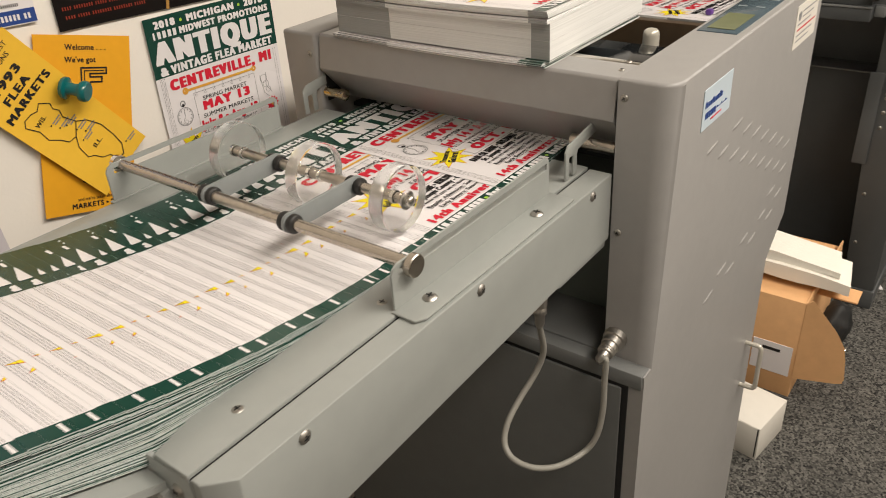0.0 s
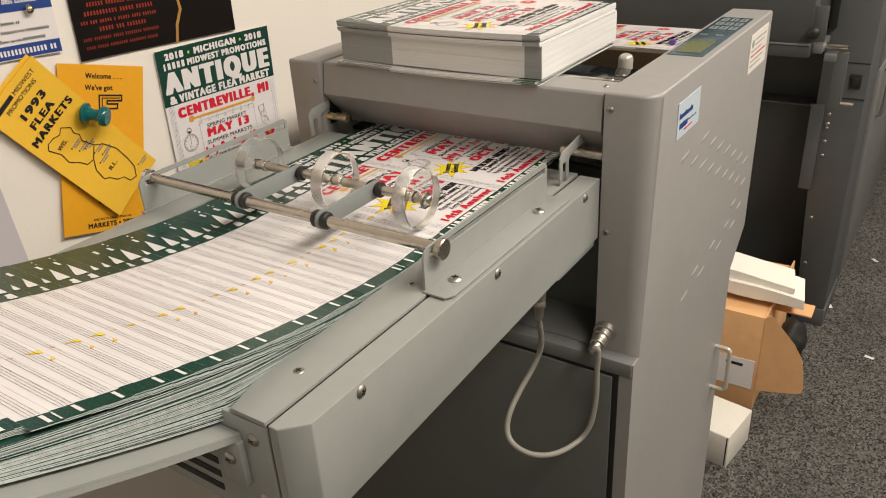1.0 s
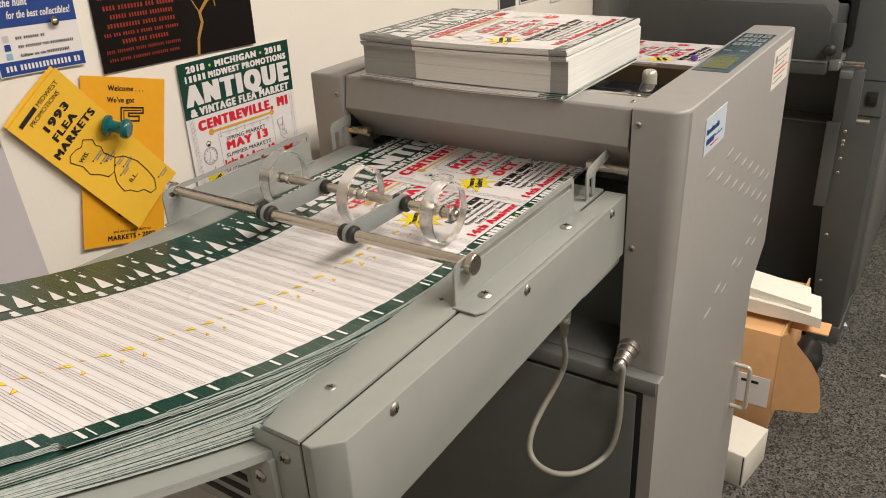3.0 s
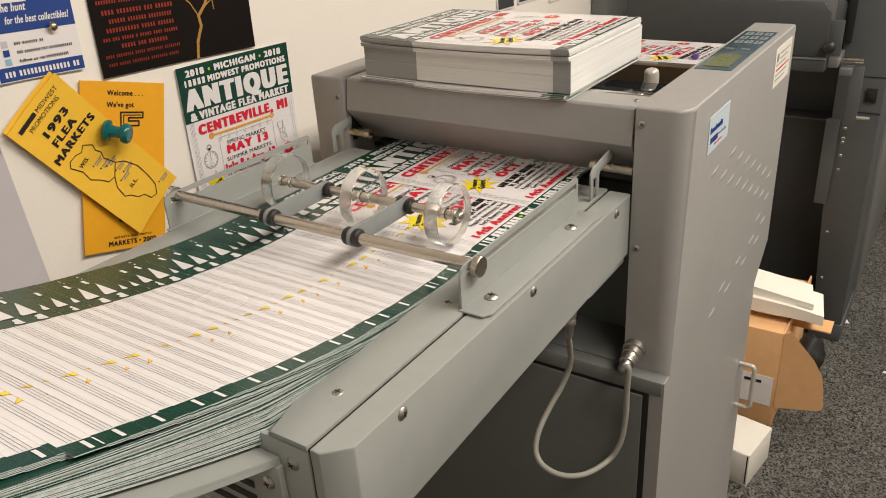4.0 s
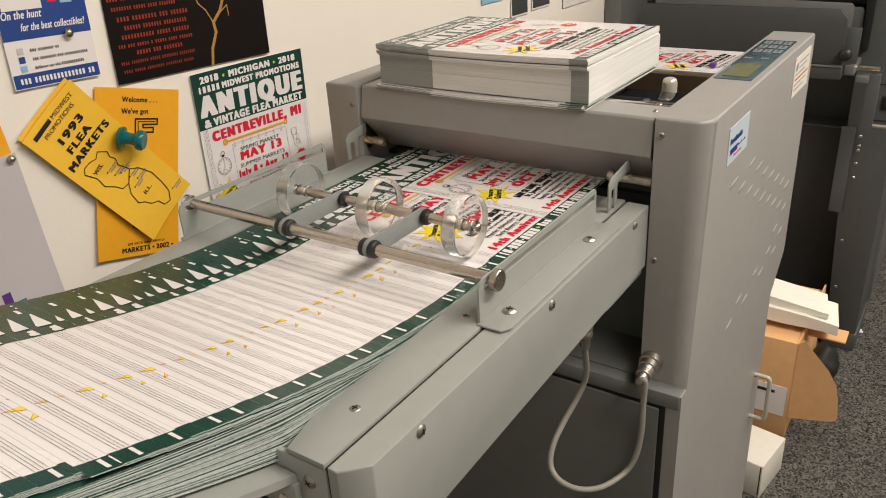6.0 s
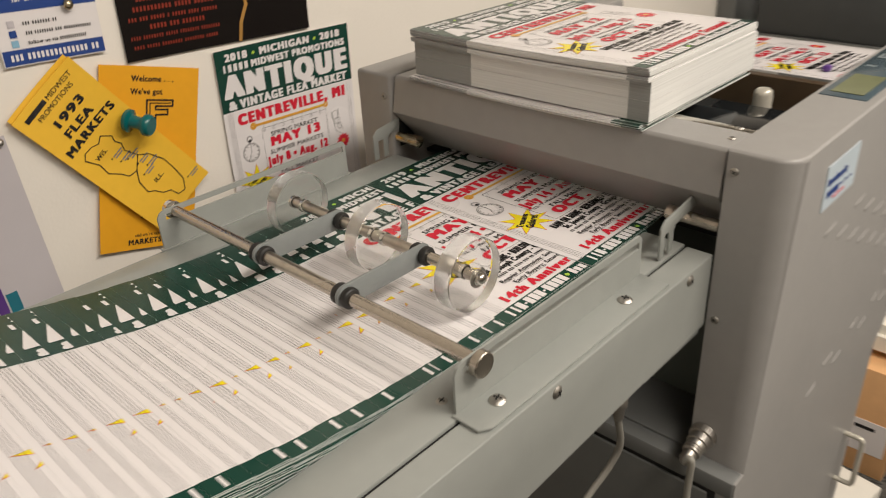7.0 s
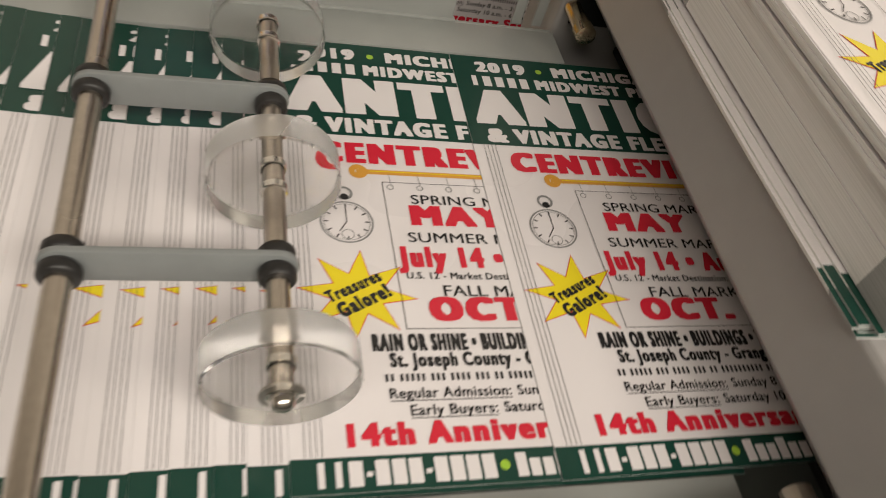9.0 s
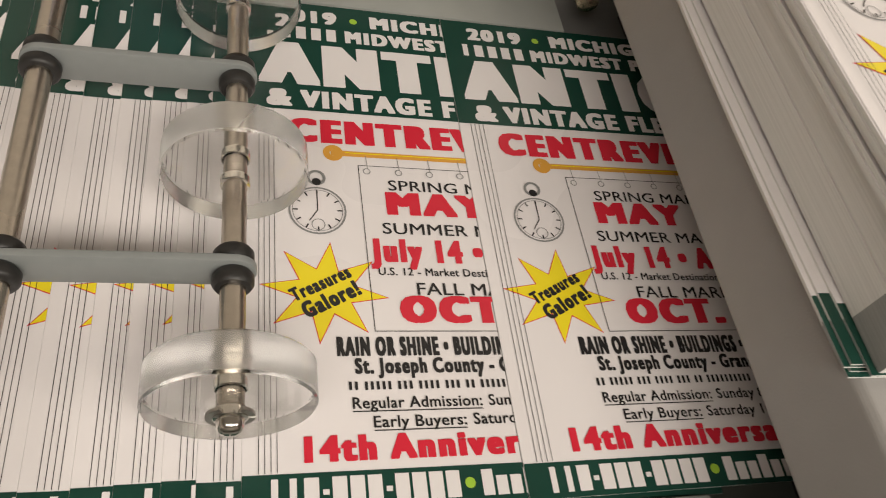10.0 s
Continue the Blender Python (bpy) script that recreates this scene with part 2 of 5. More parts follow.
def bm_tube(points, r, seg=10):
    """A round bar through points, smoothed."""
    pts = [Vector(p) for p in points]
    fine = []
    for i in range(len(pts) - 1):
        a, b, c, d = pts[max(i - 1, 0)], pts[i], pts[i + 1], pts[min(i + 2, len(pts) - 1)]
        for k in range(6):
            t = k / 6
            fine.append(0.5 * ((2 * b) + (c - a) * t + (2 * a - 5 * b + 4 * c - d) * t * t + (3 * b - a - 3 * c + d) * t ** 3))
    fine.append(pts[-1])
    bm = bmesh.new()
    loops = []
    up = Vector((0.3, 0.9, 0.1))
    for i, p in enumerate(fine):
        d = (fine[min(i + 1, len(fine) - 1)] - fine[max(i - 1, 0)]).normalized()
        u = (up - d * up.dot(d)).normalized()
        w = d.cross(u)
        up = u
        loops.append([bm.verts.new(p + r * (math.cos(2 * math.pi * k / seg) * u + math.sin(2 * math.pi * k / seg) * w)) for k in range(seg)])
    for a, b in zip(loops, loops[1:]):
        for k in range(seg):
            bm.faces.new((a[k], a[(k + 1) % seg], b[(k + 1) % seg], b[k]))
    bm.faces.new(loops[0][::-1])
    bm.faces.new(loops[-1])
    return bm


def screw_mesh():
    bm = bm_lathe((0, 0, -0.001), (0, 0, 0.0024), [(0, 0.0050), (0.45, 0.0052), (0.75, 0.0042), (1, 0.0026)], 18)
    for f in bm.faces:
        f.material_index = 0
    n0 = len(bm.faces)
    bm_box(-0.0026, 0.0026, -0.0005, 0.0005, 0.0020, 0.0027, into=bm)
    bm_box(-0.0005, 0.0005, -0.0026, 0.0026, 0.0020, 0.00272, into=bm)
    bm.faces.ensure_lookup_table()
    for f in bm.faces[n0:]:
        f.material_index = 1
    me = bpy.data.meshes.new("screw")
    bm.to_mesh(me)
    bm.free()
    me.materials.append(M_ZINC)
    me.materials.append(M_DARK)
    for p in me.polygons:
        p.use_smooth = True
    me.set_sharp_from_angle(angle=radians(35))
    return me


SCREW = screw_mesh()


def screw(parent, at, normal, size=1.0, turn=20):
    ob = new("screw", SCREW)
    q = Vector(normal).to_track_quat("Z", "Y")
    m = Matrix.Translation(at) @ q.to_matrix().to_4x4() @ pose(0, 0, 0, 0, 0, turn) @ Matrix.Scale(size, 4)
    ob.parent = parent
    if parent.parent is None:
        ob.matrix_parent_inverse = Matrix.Translation(-parent.location)
    ob.matrix_basis = m
    return ob


# ---------------------------------------------------------------- lettering and flat artwork
# artwork is a list of (vertices, faces, material), in millimetres from a sheet's top left corner, v downwards
def text_outline(words, bold):
    cu = bpy.data.curves.new("words", "FONT")
    cu.body, cu.size, cu.resolution_u = words, 1.0, 3
    cu.space_character = 1.0 + 3.2 * bold
    ob = bpy.data.objects.new("words", cu)
    scene.collection.objects.link(ob)
    dg = bpy.context.evaluated_depsgraph_get()
    ev = ob.evaluated_get(dg)
    me = ev.to_mesh()
    vs = [(v.co.x, v.co.y) for v in me.vertices]
    fs = [tuple(p.vertices) for p in me.polygons]
    ev.to_mesh_clear()
    bpy.data.objects.remove(ob)
    bpy.data.curves.remove(cu)
    return vs, fs


CAP = max(v[1] for v in text_outline("H", 0.0)[0])
WORDS, ADVANCE = {}, {}


def outline_width(words):
    xs = [v[0] for v in text_outline(words, 0.0)[0]]
    return max(xs) - min(xs)


def advance(c):
    if c not in ADVANCE:
        ADVANCE[c] = outline_width("H" + c + "H") - outline_width("HH")
    return ADVANCE[c]


def heavy_run(words, extra):
    """Letters set one by one, each given the room that its thickened strokes take."""
    vs, fs, x = [], [], 0.0
    for c in words:
        if c != " ":
            if c not in WORDS:
                WORDS[c] = text_outline(c, 0.0)
            k = len(vs)
            vs += [(x + p, q) for p, q in WORDS[c][0]]
            fs += [tuple(i + k for i in f) for f in WORDS[c][1]]
        x += advance(c) * (0.8 if c == " " else 1.0) + extra
    return vs, fs


def word(words, u0, u1, base, cap, material, bold=0.03, shear=0.0):
    """One line of writing from u0 to u1 on a base line; heavy letters are copies set close, each a hair above the last."""
    dd = 1.4 * bold * CAP
    key = (words, bold)
    if key not in WORDS:
        WORDS[key] = heavy_run(words, 1.75 * dd) if bold >= 0.04 else text_outline(words, bold)
    vs, fs = WORDS[key]
    xs = [v[0] for v in vs]
    lo, wide = min(xs), max(xs) - min(xs)
    s = (u1 - u0) / (wide + 2 * dd)
    d, e = dd * s, min(bold * 0.65, 0.045) * cap
    k = (cap - 2 * e) / CAP
    if bold == 0:
        steps = [(0, 0)]
    elif bold < 0.04:
        steps = [(0, 0), (-d, -e), (d, -e), (-d, e), (d, e)]
    else:
        steps = [(p * d / 3, q * e) for p in ((-3, -1.5, 0, 1.5, 3) if bold < 0.09 else (-3, -2, -1, 0, 1, 2, 3)) for q in (-1, 0, 1)]
    out, faces = [], []
    for n, (p, q) in enumerate(steps):
        m = len(out)
        out += [(u0 + d + p + (x - lo) * s + shear * y * k, base - e + q - y * k, 0.000009 * n) for x, y in vs]
        faces += [tuple(i + m for i in f) for f in fs]
    return (out, faces, material)


def bar(u0, u1, v0, v1, material):
    return ([(u0, v0), (u0, v1), (u1, v1), (u1, v0)], [(0, 1, 2, 3)], material)


def field(u0, u1, v0, v1, material, n=10):
    """A large patch of one ink, in strips that follow the paper's curl."""
    vs = [(u0 + (u1 - u0) * i / n, v0 + (v1 - v0) * j / n) for i in range(n + 1) for j in range(n + 1)]
    return (vs, [(i * (n + 1) + j, i * (n + 1) + j + 1, (i + 1) * (n + 1) + j + 1, (i + 1) * (n + 1) + j) for i in range(n) for j in range(n)], material)


def bars(u0, u1, base, cap, material, shares=(3, 3, 4), gap=0.3):
    """Unreadable or private writing: one plain bar for each word, of its length."""
    unit = (u1 - u0) / (sum(shares) + gap * (len(shares) - 1))
    out, u = [], u0
    for s in shares:
        out.append(bar(u, u + s * unit, base - cap, base, material))
        u += (s + gap) * unit
    return out


def letters(u0, u1, base, cap, material, words):
    """Private or unreadable small print: a plain bar for each letter of each word."""
    unit = (u1 - u0) / (sum(words) + 0.7 * (len(words) - 1))
    out, u = [], u0
    for n in words:
        out += [bar(u + i * unit, u + (i + (0.60 if cap > 4 else 0.5)) * unit, base - cap, base, material) for i in range(n)]
        u += (n + 0.7) * unit
    return out


def spread(poly, material):
    c = (sum(p[0] for p in poly) / len(poly), sum(p[1] for p in poly) / len(poly))
    n = len(poly)
    return (list(poly) + [c], [(i, n, (i + 1) % n) for i in range(n)], material)


def circle(cu, cv, r, material, n=28, hole=0.0):
    ang = [2 * math.pi * i / n for i in range(n)]
    if hole:
        vs = [(cu + r * math.cos(a), cv + r * math.sin(a)) for a in ang] + [(cu + hole * math.cos(a), cv + hole * math.sin(a)) for a in ang]
        return (vs, [(i, n + i, n + (i + 1) % n, (i + 1) % n) for i in range(n)], material)
    return spread([(cu + r * math.cos(a), cv + r * math.sin(a)) for a in ang], material)


def stroke(pts, w, material, closed=False):
    vs, fs = [], []
    pairs = list(zip(pts, pts[1:] + (pts[:1] if closed else [])))[: len(pts) if closed else len(pts) - 1]
    for (a, b), (c, d) in pairs:
        n = math.hypot(c - a, d - b) or 1
        px, py = -(d - b) / n * w / 2, (c - a) / n * w / 2
        ex, ey = (c - a) / n * w / 3, (d - b) / n * w / 3
        k = len(vs)
        h = 0.00001 * ((k // 4) % 3)
        vs += [(a - ex + px, b - ey + py, h), (a - ex - px, b - ey - py, h), (c + ex - px, d + ey - py, h), (c + ex + px, d + ey + py, h)]
        fs.append((k, k + 1, k + 2, k + 3))
    return (vs, fs, material)


def star(cu, cv, r, points, material, inner=0.5, squash=1.0, turn=0.0):
    return spread([(cu + (r if i % 2 == 0 else r * inner) * math.cos(turn + math.pi * i / points), cv + squash * (r if i % 2 == 0 else r * inner) * math.sin(turn + math.pi * i / points)) for i in range(2 * points)], material)


def turned(art, cu, cv, deg):
    a = radians(deg)
    c, s = math.cos(a), math.sin(a)
    return ([(cu + (p[0] - cu) * c + (p[1] - cv) * s, cv - (p[0] - cu) * s + (p[1] - cv) * c, *p[2:]) for p in art[0]], art[1], art[2])


def clipped(art, u_max):
    vs, fs, m = art
    if max(v[0] for v in vs) <= u_max:
        return art
    if min(v[0] for v in vs) >= u_max:
        return None
    out_v, out_f = [], []
    for f in fs:
        poly, new_poly = [vs[i] for i in f], []
        for p, q in zip(poly, poly[1:] + poly[:1]):
            if p[0] <= u_max:
                new_poly.append(p)
            if (p[0] - u_max) * (q[0] - u_max) < 0:
                t = (u_max - p[0]) / (q[0] - p[0])
                new_poly.append((u_max, p[1] + t * (q[1] - p[1]), *p[2:]))
        if len(new_poly) >= 3:
            k = len(out_v)
            out_v += new_poly
            out_f.append(tuple(range(k, k + len(new_poly))))
    return (out_v, out_f, m) if out_f else None


def print_part(name, arts, place, parent, lift, u_max=1e9, label=""):
    """One mesh of flat artwork, laid on a surface by place(u, v, lift) -> xyz, u and v in millimetres."""
    mats, verts, faces, index = [], [], [], []
    for n, a in enumerate(arts):
        a = clipped(a, u_max)
        if a is None:
            continue
        if a[2] not in mats:
            mats.append(a[2])
        k = len(verts)
        verts += [place(p[0], p[1], lift + 0.00004 * (n % 4) + sum(p[2:])) for p in a[0]]
        for f in a[1]:
            faces.append(tuple(i + k for i in f))
            index.append(mats.index(a[2]))
    if not faces:
        return None
    me = bpy.data.meshes.new(name)
    me.from_pydata(verts, [], faces)
    for m in mats:
        me.materials.append(m)
    me.polygons.foreach_set("material_index", index)
    me.update()
    return hang(new(name, me), parent, label)


def flyer_art(year, spring, summer, fall):
    """The flyer's artwork, part by part; the organiser's name, address and telephone stand as plain bars."""
    W, H = 216, 279
    art = {}
    art["header_band"] = [([(i * 6.0, 0) for i in range(37)] + [(i * 6.0, 81) for i in range(37)], [(i, 37 + i, 38 + i, i + 1) for i in range(36)], M_GREEN)]
    art["footer_band"] = [([(i * 6.0, 264.5) for i in range(37)] + [(i * 6.0, H) for i in range(37)], [(i, 37 + i, 38 + i, i + 1) for i in range(36)], M_GREEN)]
    head = [word(year, 15, 49, 15.5, 9.8, M_WHITE, 0.085), circle(58.5, 11, 2.2, M_LIME, 12), word("MICHIGAN", 68, 149, 15.5, 9.8, M_WHITE, 0.085),
            circle(158, 11, 2.2, M_LIME, 12), word(year, 167, 201, 15.5, 9.8, M_WHITE, 0.085)]
    head += [bar(9.5 + 8.3 * i + (1.2 if i == 0 else 0), 14.8 + 8.3 * i - (1.0 if i == 0 else 0), 19.6, 29, M_WHITE) for i in range(5)] + [word("MIDWEST PROMOTIONS", 53, 208, 29, 9.4, M_WHITE, 0.085)]
    head += [word("ANTIQUE", 6, 210, 63.5, 30.5, M_WHITE, 0.125)]
    head += [word("&", 10, 23, 79, 11.8, M_WHITE, 0.085), word("VINTAGE FLEA MARKET", 27, 207, 79, 11.8, M_WHITE, 0.085)]
    # the telephone line and web address stand as plain bars
    u = 9.0
    for n in (3, 3, 4):
        for i in range(n):
            thin = 1.5 if n == 3 and i < 2 and u < 20 else 0.0
            head.append(bar(u + thin, u + 5.6 - thin, 266.4, 276.8, M_WHITE))
            u += 6.8
        if n < 4 or u < 60:
            head.append(bar(u + 0.2, u + 2.6, 271.0, 273.0, M_WHITE))
            u += 3.8
    head += [circle(87.5, 271.5, 2.2, M_LIME, 12)] + [bar(92.5 + 6.0 * i, 97.2 + 6.0 * i, 266.6 + (2.6 if i % 3 else 0), 276.8, M_WHITE) for i in range(19)]
    art["reversed_lettering"] = head
    art["red_lettering"] = [word("CENTREVILLE, MI", 20, 201, 102, 15.2, M_RED, 0.11), word(spring, 66, 151, 144, 13.4, M_RED, 0.085),
                            word(summer, 56, 162, 170.5, 12.6, M_RED, 0.085), word(fall, 67, 152, 201.5, 13.4, M_RED, 0.115),
                            word("14th Anniversary Season!", 23, 198, 260.8, 10.2, M_RED, 0.08)]
    b = M_BLACK
    art["black_lettering"] = [word("SPRING MARKET", 68, 148, 129.5, 6.2, b, 0.01), word("SUMMER MARKETS", 63, 155, 155, 6.2, b, 0.01),
                              word("U.S. 12 - Market Destination: \u201cAugust 11\u201d", 59, 157, 177.5, 4.0, b, 0.02), word("FALL MARKET", 76, 142, 187.5, 6.2, b, 0.01),
                              word("RAIN OR SHINE \u2022 BUILDINGS \u2022 TENTS \u2022 OPEN-AIR", 38, 181, 217, 8.8, b, 0.09),
                              word("St. Joseph County - Grange Fairgrounds", 45, 171, 225, 7.0, b, 0.06)]
    art["black_lettering"] += letters(42, 175, 232, 3.6, b, (2, 5, 3, 4, 3, 2, 10, 12, 2, 5))
    art["black_lettering"] += [word("Regular Admission:", 43, 98, 240, 4.8, b, 0.02), bar(43, 98, 241, 241.4, b), word("Sunday 8 a.m. - 3:00 p.m.", 101, 174, 240, 4.8, b, 0.02),
                               word("Early Buyers:", 51, 90, 248, 4.8, b, 0.02), bar(51, 90, 249, 249.4, b), word("Saturday 10 a.m. - 6 p.m.", 93, 167, 248, 4.8, b, 0.02)]
    lines = [stroke([(u, 81.5), (u - 0.4, 264)], 0.25, M_BLACK) for u in (6.4, 8.7, 11.0, 13.3)]
    lines += [stroke([(54, 115), (164, 115), (166, 205.5), (55, 205.5), (54, 115)], 0.35, M_BLACK)]
    for i in range(7):
        lines.append(circle(58 + 16 * i, 118.5, 1.9, M_GREYINK, 14, 1.4))
        lines.append(stroke([(58 + 16 * i, 109), (58.6 + 16 * i, 116.6)], 0.3, M_GREYINK))
    lines += [stroke([(u, 86), (u + 0.4, 258)], 0.35, M_GREYINK) for u in (206, 210)]
    art["ruled_frame"] = lines
    art["key_drawing"] = [stroke([(42, 108), (163, 108)], 3.4, M_ORANGE), circle(42, 108, 5.0, M_ORANGE, 20, 1.8), circle(165, 108, 4.2, M_ORANGE, 20, 1.2), stroke([(48, 107.5), (160, 107.5)], 0.5, M_YELLOW)]
    watch = [circle(33, 143, 13.5, M_GREYINK, 32, 12.6), circle(33, 143, 11.8, M_GREYINK, 32, 11.5), circle(33, 124, 4.6, M_GREYINK, 20, 3.2), circle(33, 126.5, 2.2, M_BLACK, 12), circle(33, 151, 3.2, M_GREYINK, 16, 2.8)]
    for i in range(12):
        a = math.pi * i / 6
        watch.append(stroke([(33 + 9.4 * math.cos(a), 143 + 9.4 * math.sin(a)), (33 + 11.4 * math.cos(a), 143 + 11.4 * math.sin(a))], 0.7, M_BLACK))
    watch += [stroke([(33, 143), (33, 134)], 0.5, M_BLACK), stroke([(33, 143), (29, 149)], 0.5, M_BLACK)]
    art["pocket_watch_drawing"] = watch
    art["starburst"] = [star(34.5, 186, 28.6, 8, M_RED, 0.46, 0.90, 0.12), ([(u, v) for u, v in star(34.5, 186, 27.4, 8, M_YELLOW, 0.455, 0.90, 0.12)[0]], star(34.5, 186, 27.4, 8, M_YELLOW, 0.455, 0.90, 0.12)[1], M_YELLOW)]
    art["starburst_lettering"] = [turned(word("Treasures", 20, 49, 185, 6.6, b, 0.075), 34.5, 186, 27), turned(word("Galore!", 21, 48.5, 194.5, 7.8, b, 0.085), 34.5, 186, 27)]
    flower = [star(190, 170, 12, 12, M_RED, 0.72), circle(190, 170, 3.2, M_ORANGE, 14)]
    for k in range(3):
        flower.append(circle(180 + 3 * k, 128 + 9 * k, 6.5 - k, M_GREYINK, 18, 5.9 - k))
    flower += [stroke([(174, 122), (178, 150), (186, 158)], 0.8, M_GREYINK), stroke([(186, 120), (183, 140), (192, 152)], 0.8, M_GREYINK)]
    art["ornament_drawings"] = flower
    return art


ART_2019 = flyer_art("2019", "MAY 12", "July 14 \u2022 Aug. 11", "OCT. 13")
ART_2018 = flyer_art("2018", "MAY 13", "July 8 \u2022 Aug. 12", "OCT. 14")
LIFTS = {"header_band": 0.00018, "footer_band": 0.00018, "starburst": 0.00020}


def slab(xs, y0, y1, top, thick):
    """A thin sheet along x with a curved top; y0 and y1 may be numbers."""
    bm = bmesh.new()
    rows = []
    for x in xs:
        z = top(x)
        rows.append([bm.verts.new(c) for c in ((x, y0, z), (x, y1, z), (x, y1, z - thick), (x, y0, z - thick))])
    for a, b in zip(rows, rows[1:]):
        for i in range(4):
            f = bm.faces.new((a[i], a[(i + 1) % 4], b[(i + 1) % 4], b[i]))
            f.material_index = 0 if i in (0, 2) else 1
    for r in (rows[0], rows[-1]):
        bm.faces.new(r).material_index = 1
    return bm


def lay_print(ob, art, place, u_max=1e9, only=None):
    for name, arts in art.items():
        if only and name not in only:
            continue
        # the star's yellow lies over its red rim
        if name == "starburst":
            print_part("starburst_rim", arts[:1], place, ob, 0.00018, u_max)
            print_part(name, arts[1:], place, ob, 0.00030, u_max)
        elif name == "ornament_drawings":
            print_part("flower_drawing", arts[:1], place, ob, 0.00022, u_max)
            print_part("ornament_drawings", arts[1:], place, ob, 0.00032, u_max)
        else:
            lift = LIFTS.get(name, 0.00042)
            if name.endswith("_lettering") and u_max > 1000:
                for a in arts:
                    print_part(name.replace("_lettering", "_word"), [a], place, ob, lift)
            else:
                o = print_part(name, arts, place, ob, lift, u_max)
                if o and name.endswith("_lettering"):
                    tagged(o, kind="stuff")


# ---------------------------------------------------------------- the room
def room():
    x0, x1, y0 = -3.2, 6.0, -3.8
    to_object("floor", bm_box(x0, x1, y0, WALL_Y, FLOOR - 0.08, FLOOR), M_CARPET)
    tagged(bpy.data.objects["floor"], "dark grey speckled loop-pile office carpet", "floor", kind="structure")
    for name, b, lab in (("wall_north", (x0, x1, WALL_Y, WALL_Y + 0.12, FLOOR - 0.08, CEIL), "cream painted wall with pinned papers"),
                         ("wall_south", (x0, x1, y0 - 0.12, y0, FLOOR - 0.08, CEIL), "plain cream painted wall"),
                         ("wall_west", (x0 - 0.12, x0, y0 - 0.12, WALL_Y + 0.12, FLOOR - 0.08, CEIL), "plain cream painted wall"),
                         ("wall_east", (x1, x1 + 0.12, y0 - 0.12, WALL_Y + 0.12, FLOOR - 0.08, CEIL), "plain cream painted wall")):
        tagged(to_object(name, bm_box(*b), M_WALL), lab, "wall", kind="structure")
    tagged(to_object("ceiling", bm_box(x0 - 0.12, x1 + 0.12, y0 - 0.12, WALL_Y + 0.12, CEIL, CEIL + 0.1), M_CEIL), "white ceiling", "ceiling", kind="structure")
    for lx, ly, _ in LAMPS:
        base = root("ceiling_light", (lx, ly, CEIL), "recessed fluorescent ceiling light with white frame", "ceiling light", "ceiling lights", "structure")
        bm = bm_box(lx - 0.62, lx + 0.62, ly - 0.32, ly - 0.28, CEIL - 0.025, CEIL - 0.002)
        bm_box(lx - 0.62, lx + 0.62, ly + 0.28, ly + 0.32, CEIL - 0.025, CEIL - 0.002, into=bm)
        bm_box(lx - 0.62, lx - 0.58, ly - 0.28, ly + 0.28, CEIL - 0.025, CEIL - 0.002, into=bm)
        bm_box(lx + 0.58, lx + 0.62, ly - 0.28, ly + 0.28, CEIL - 0.025, CEIL - 0.002, into=bm)
        part("frame", bm, M_CEIL, base)


room()


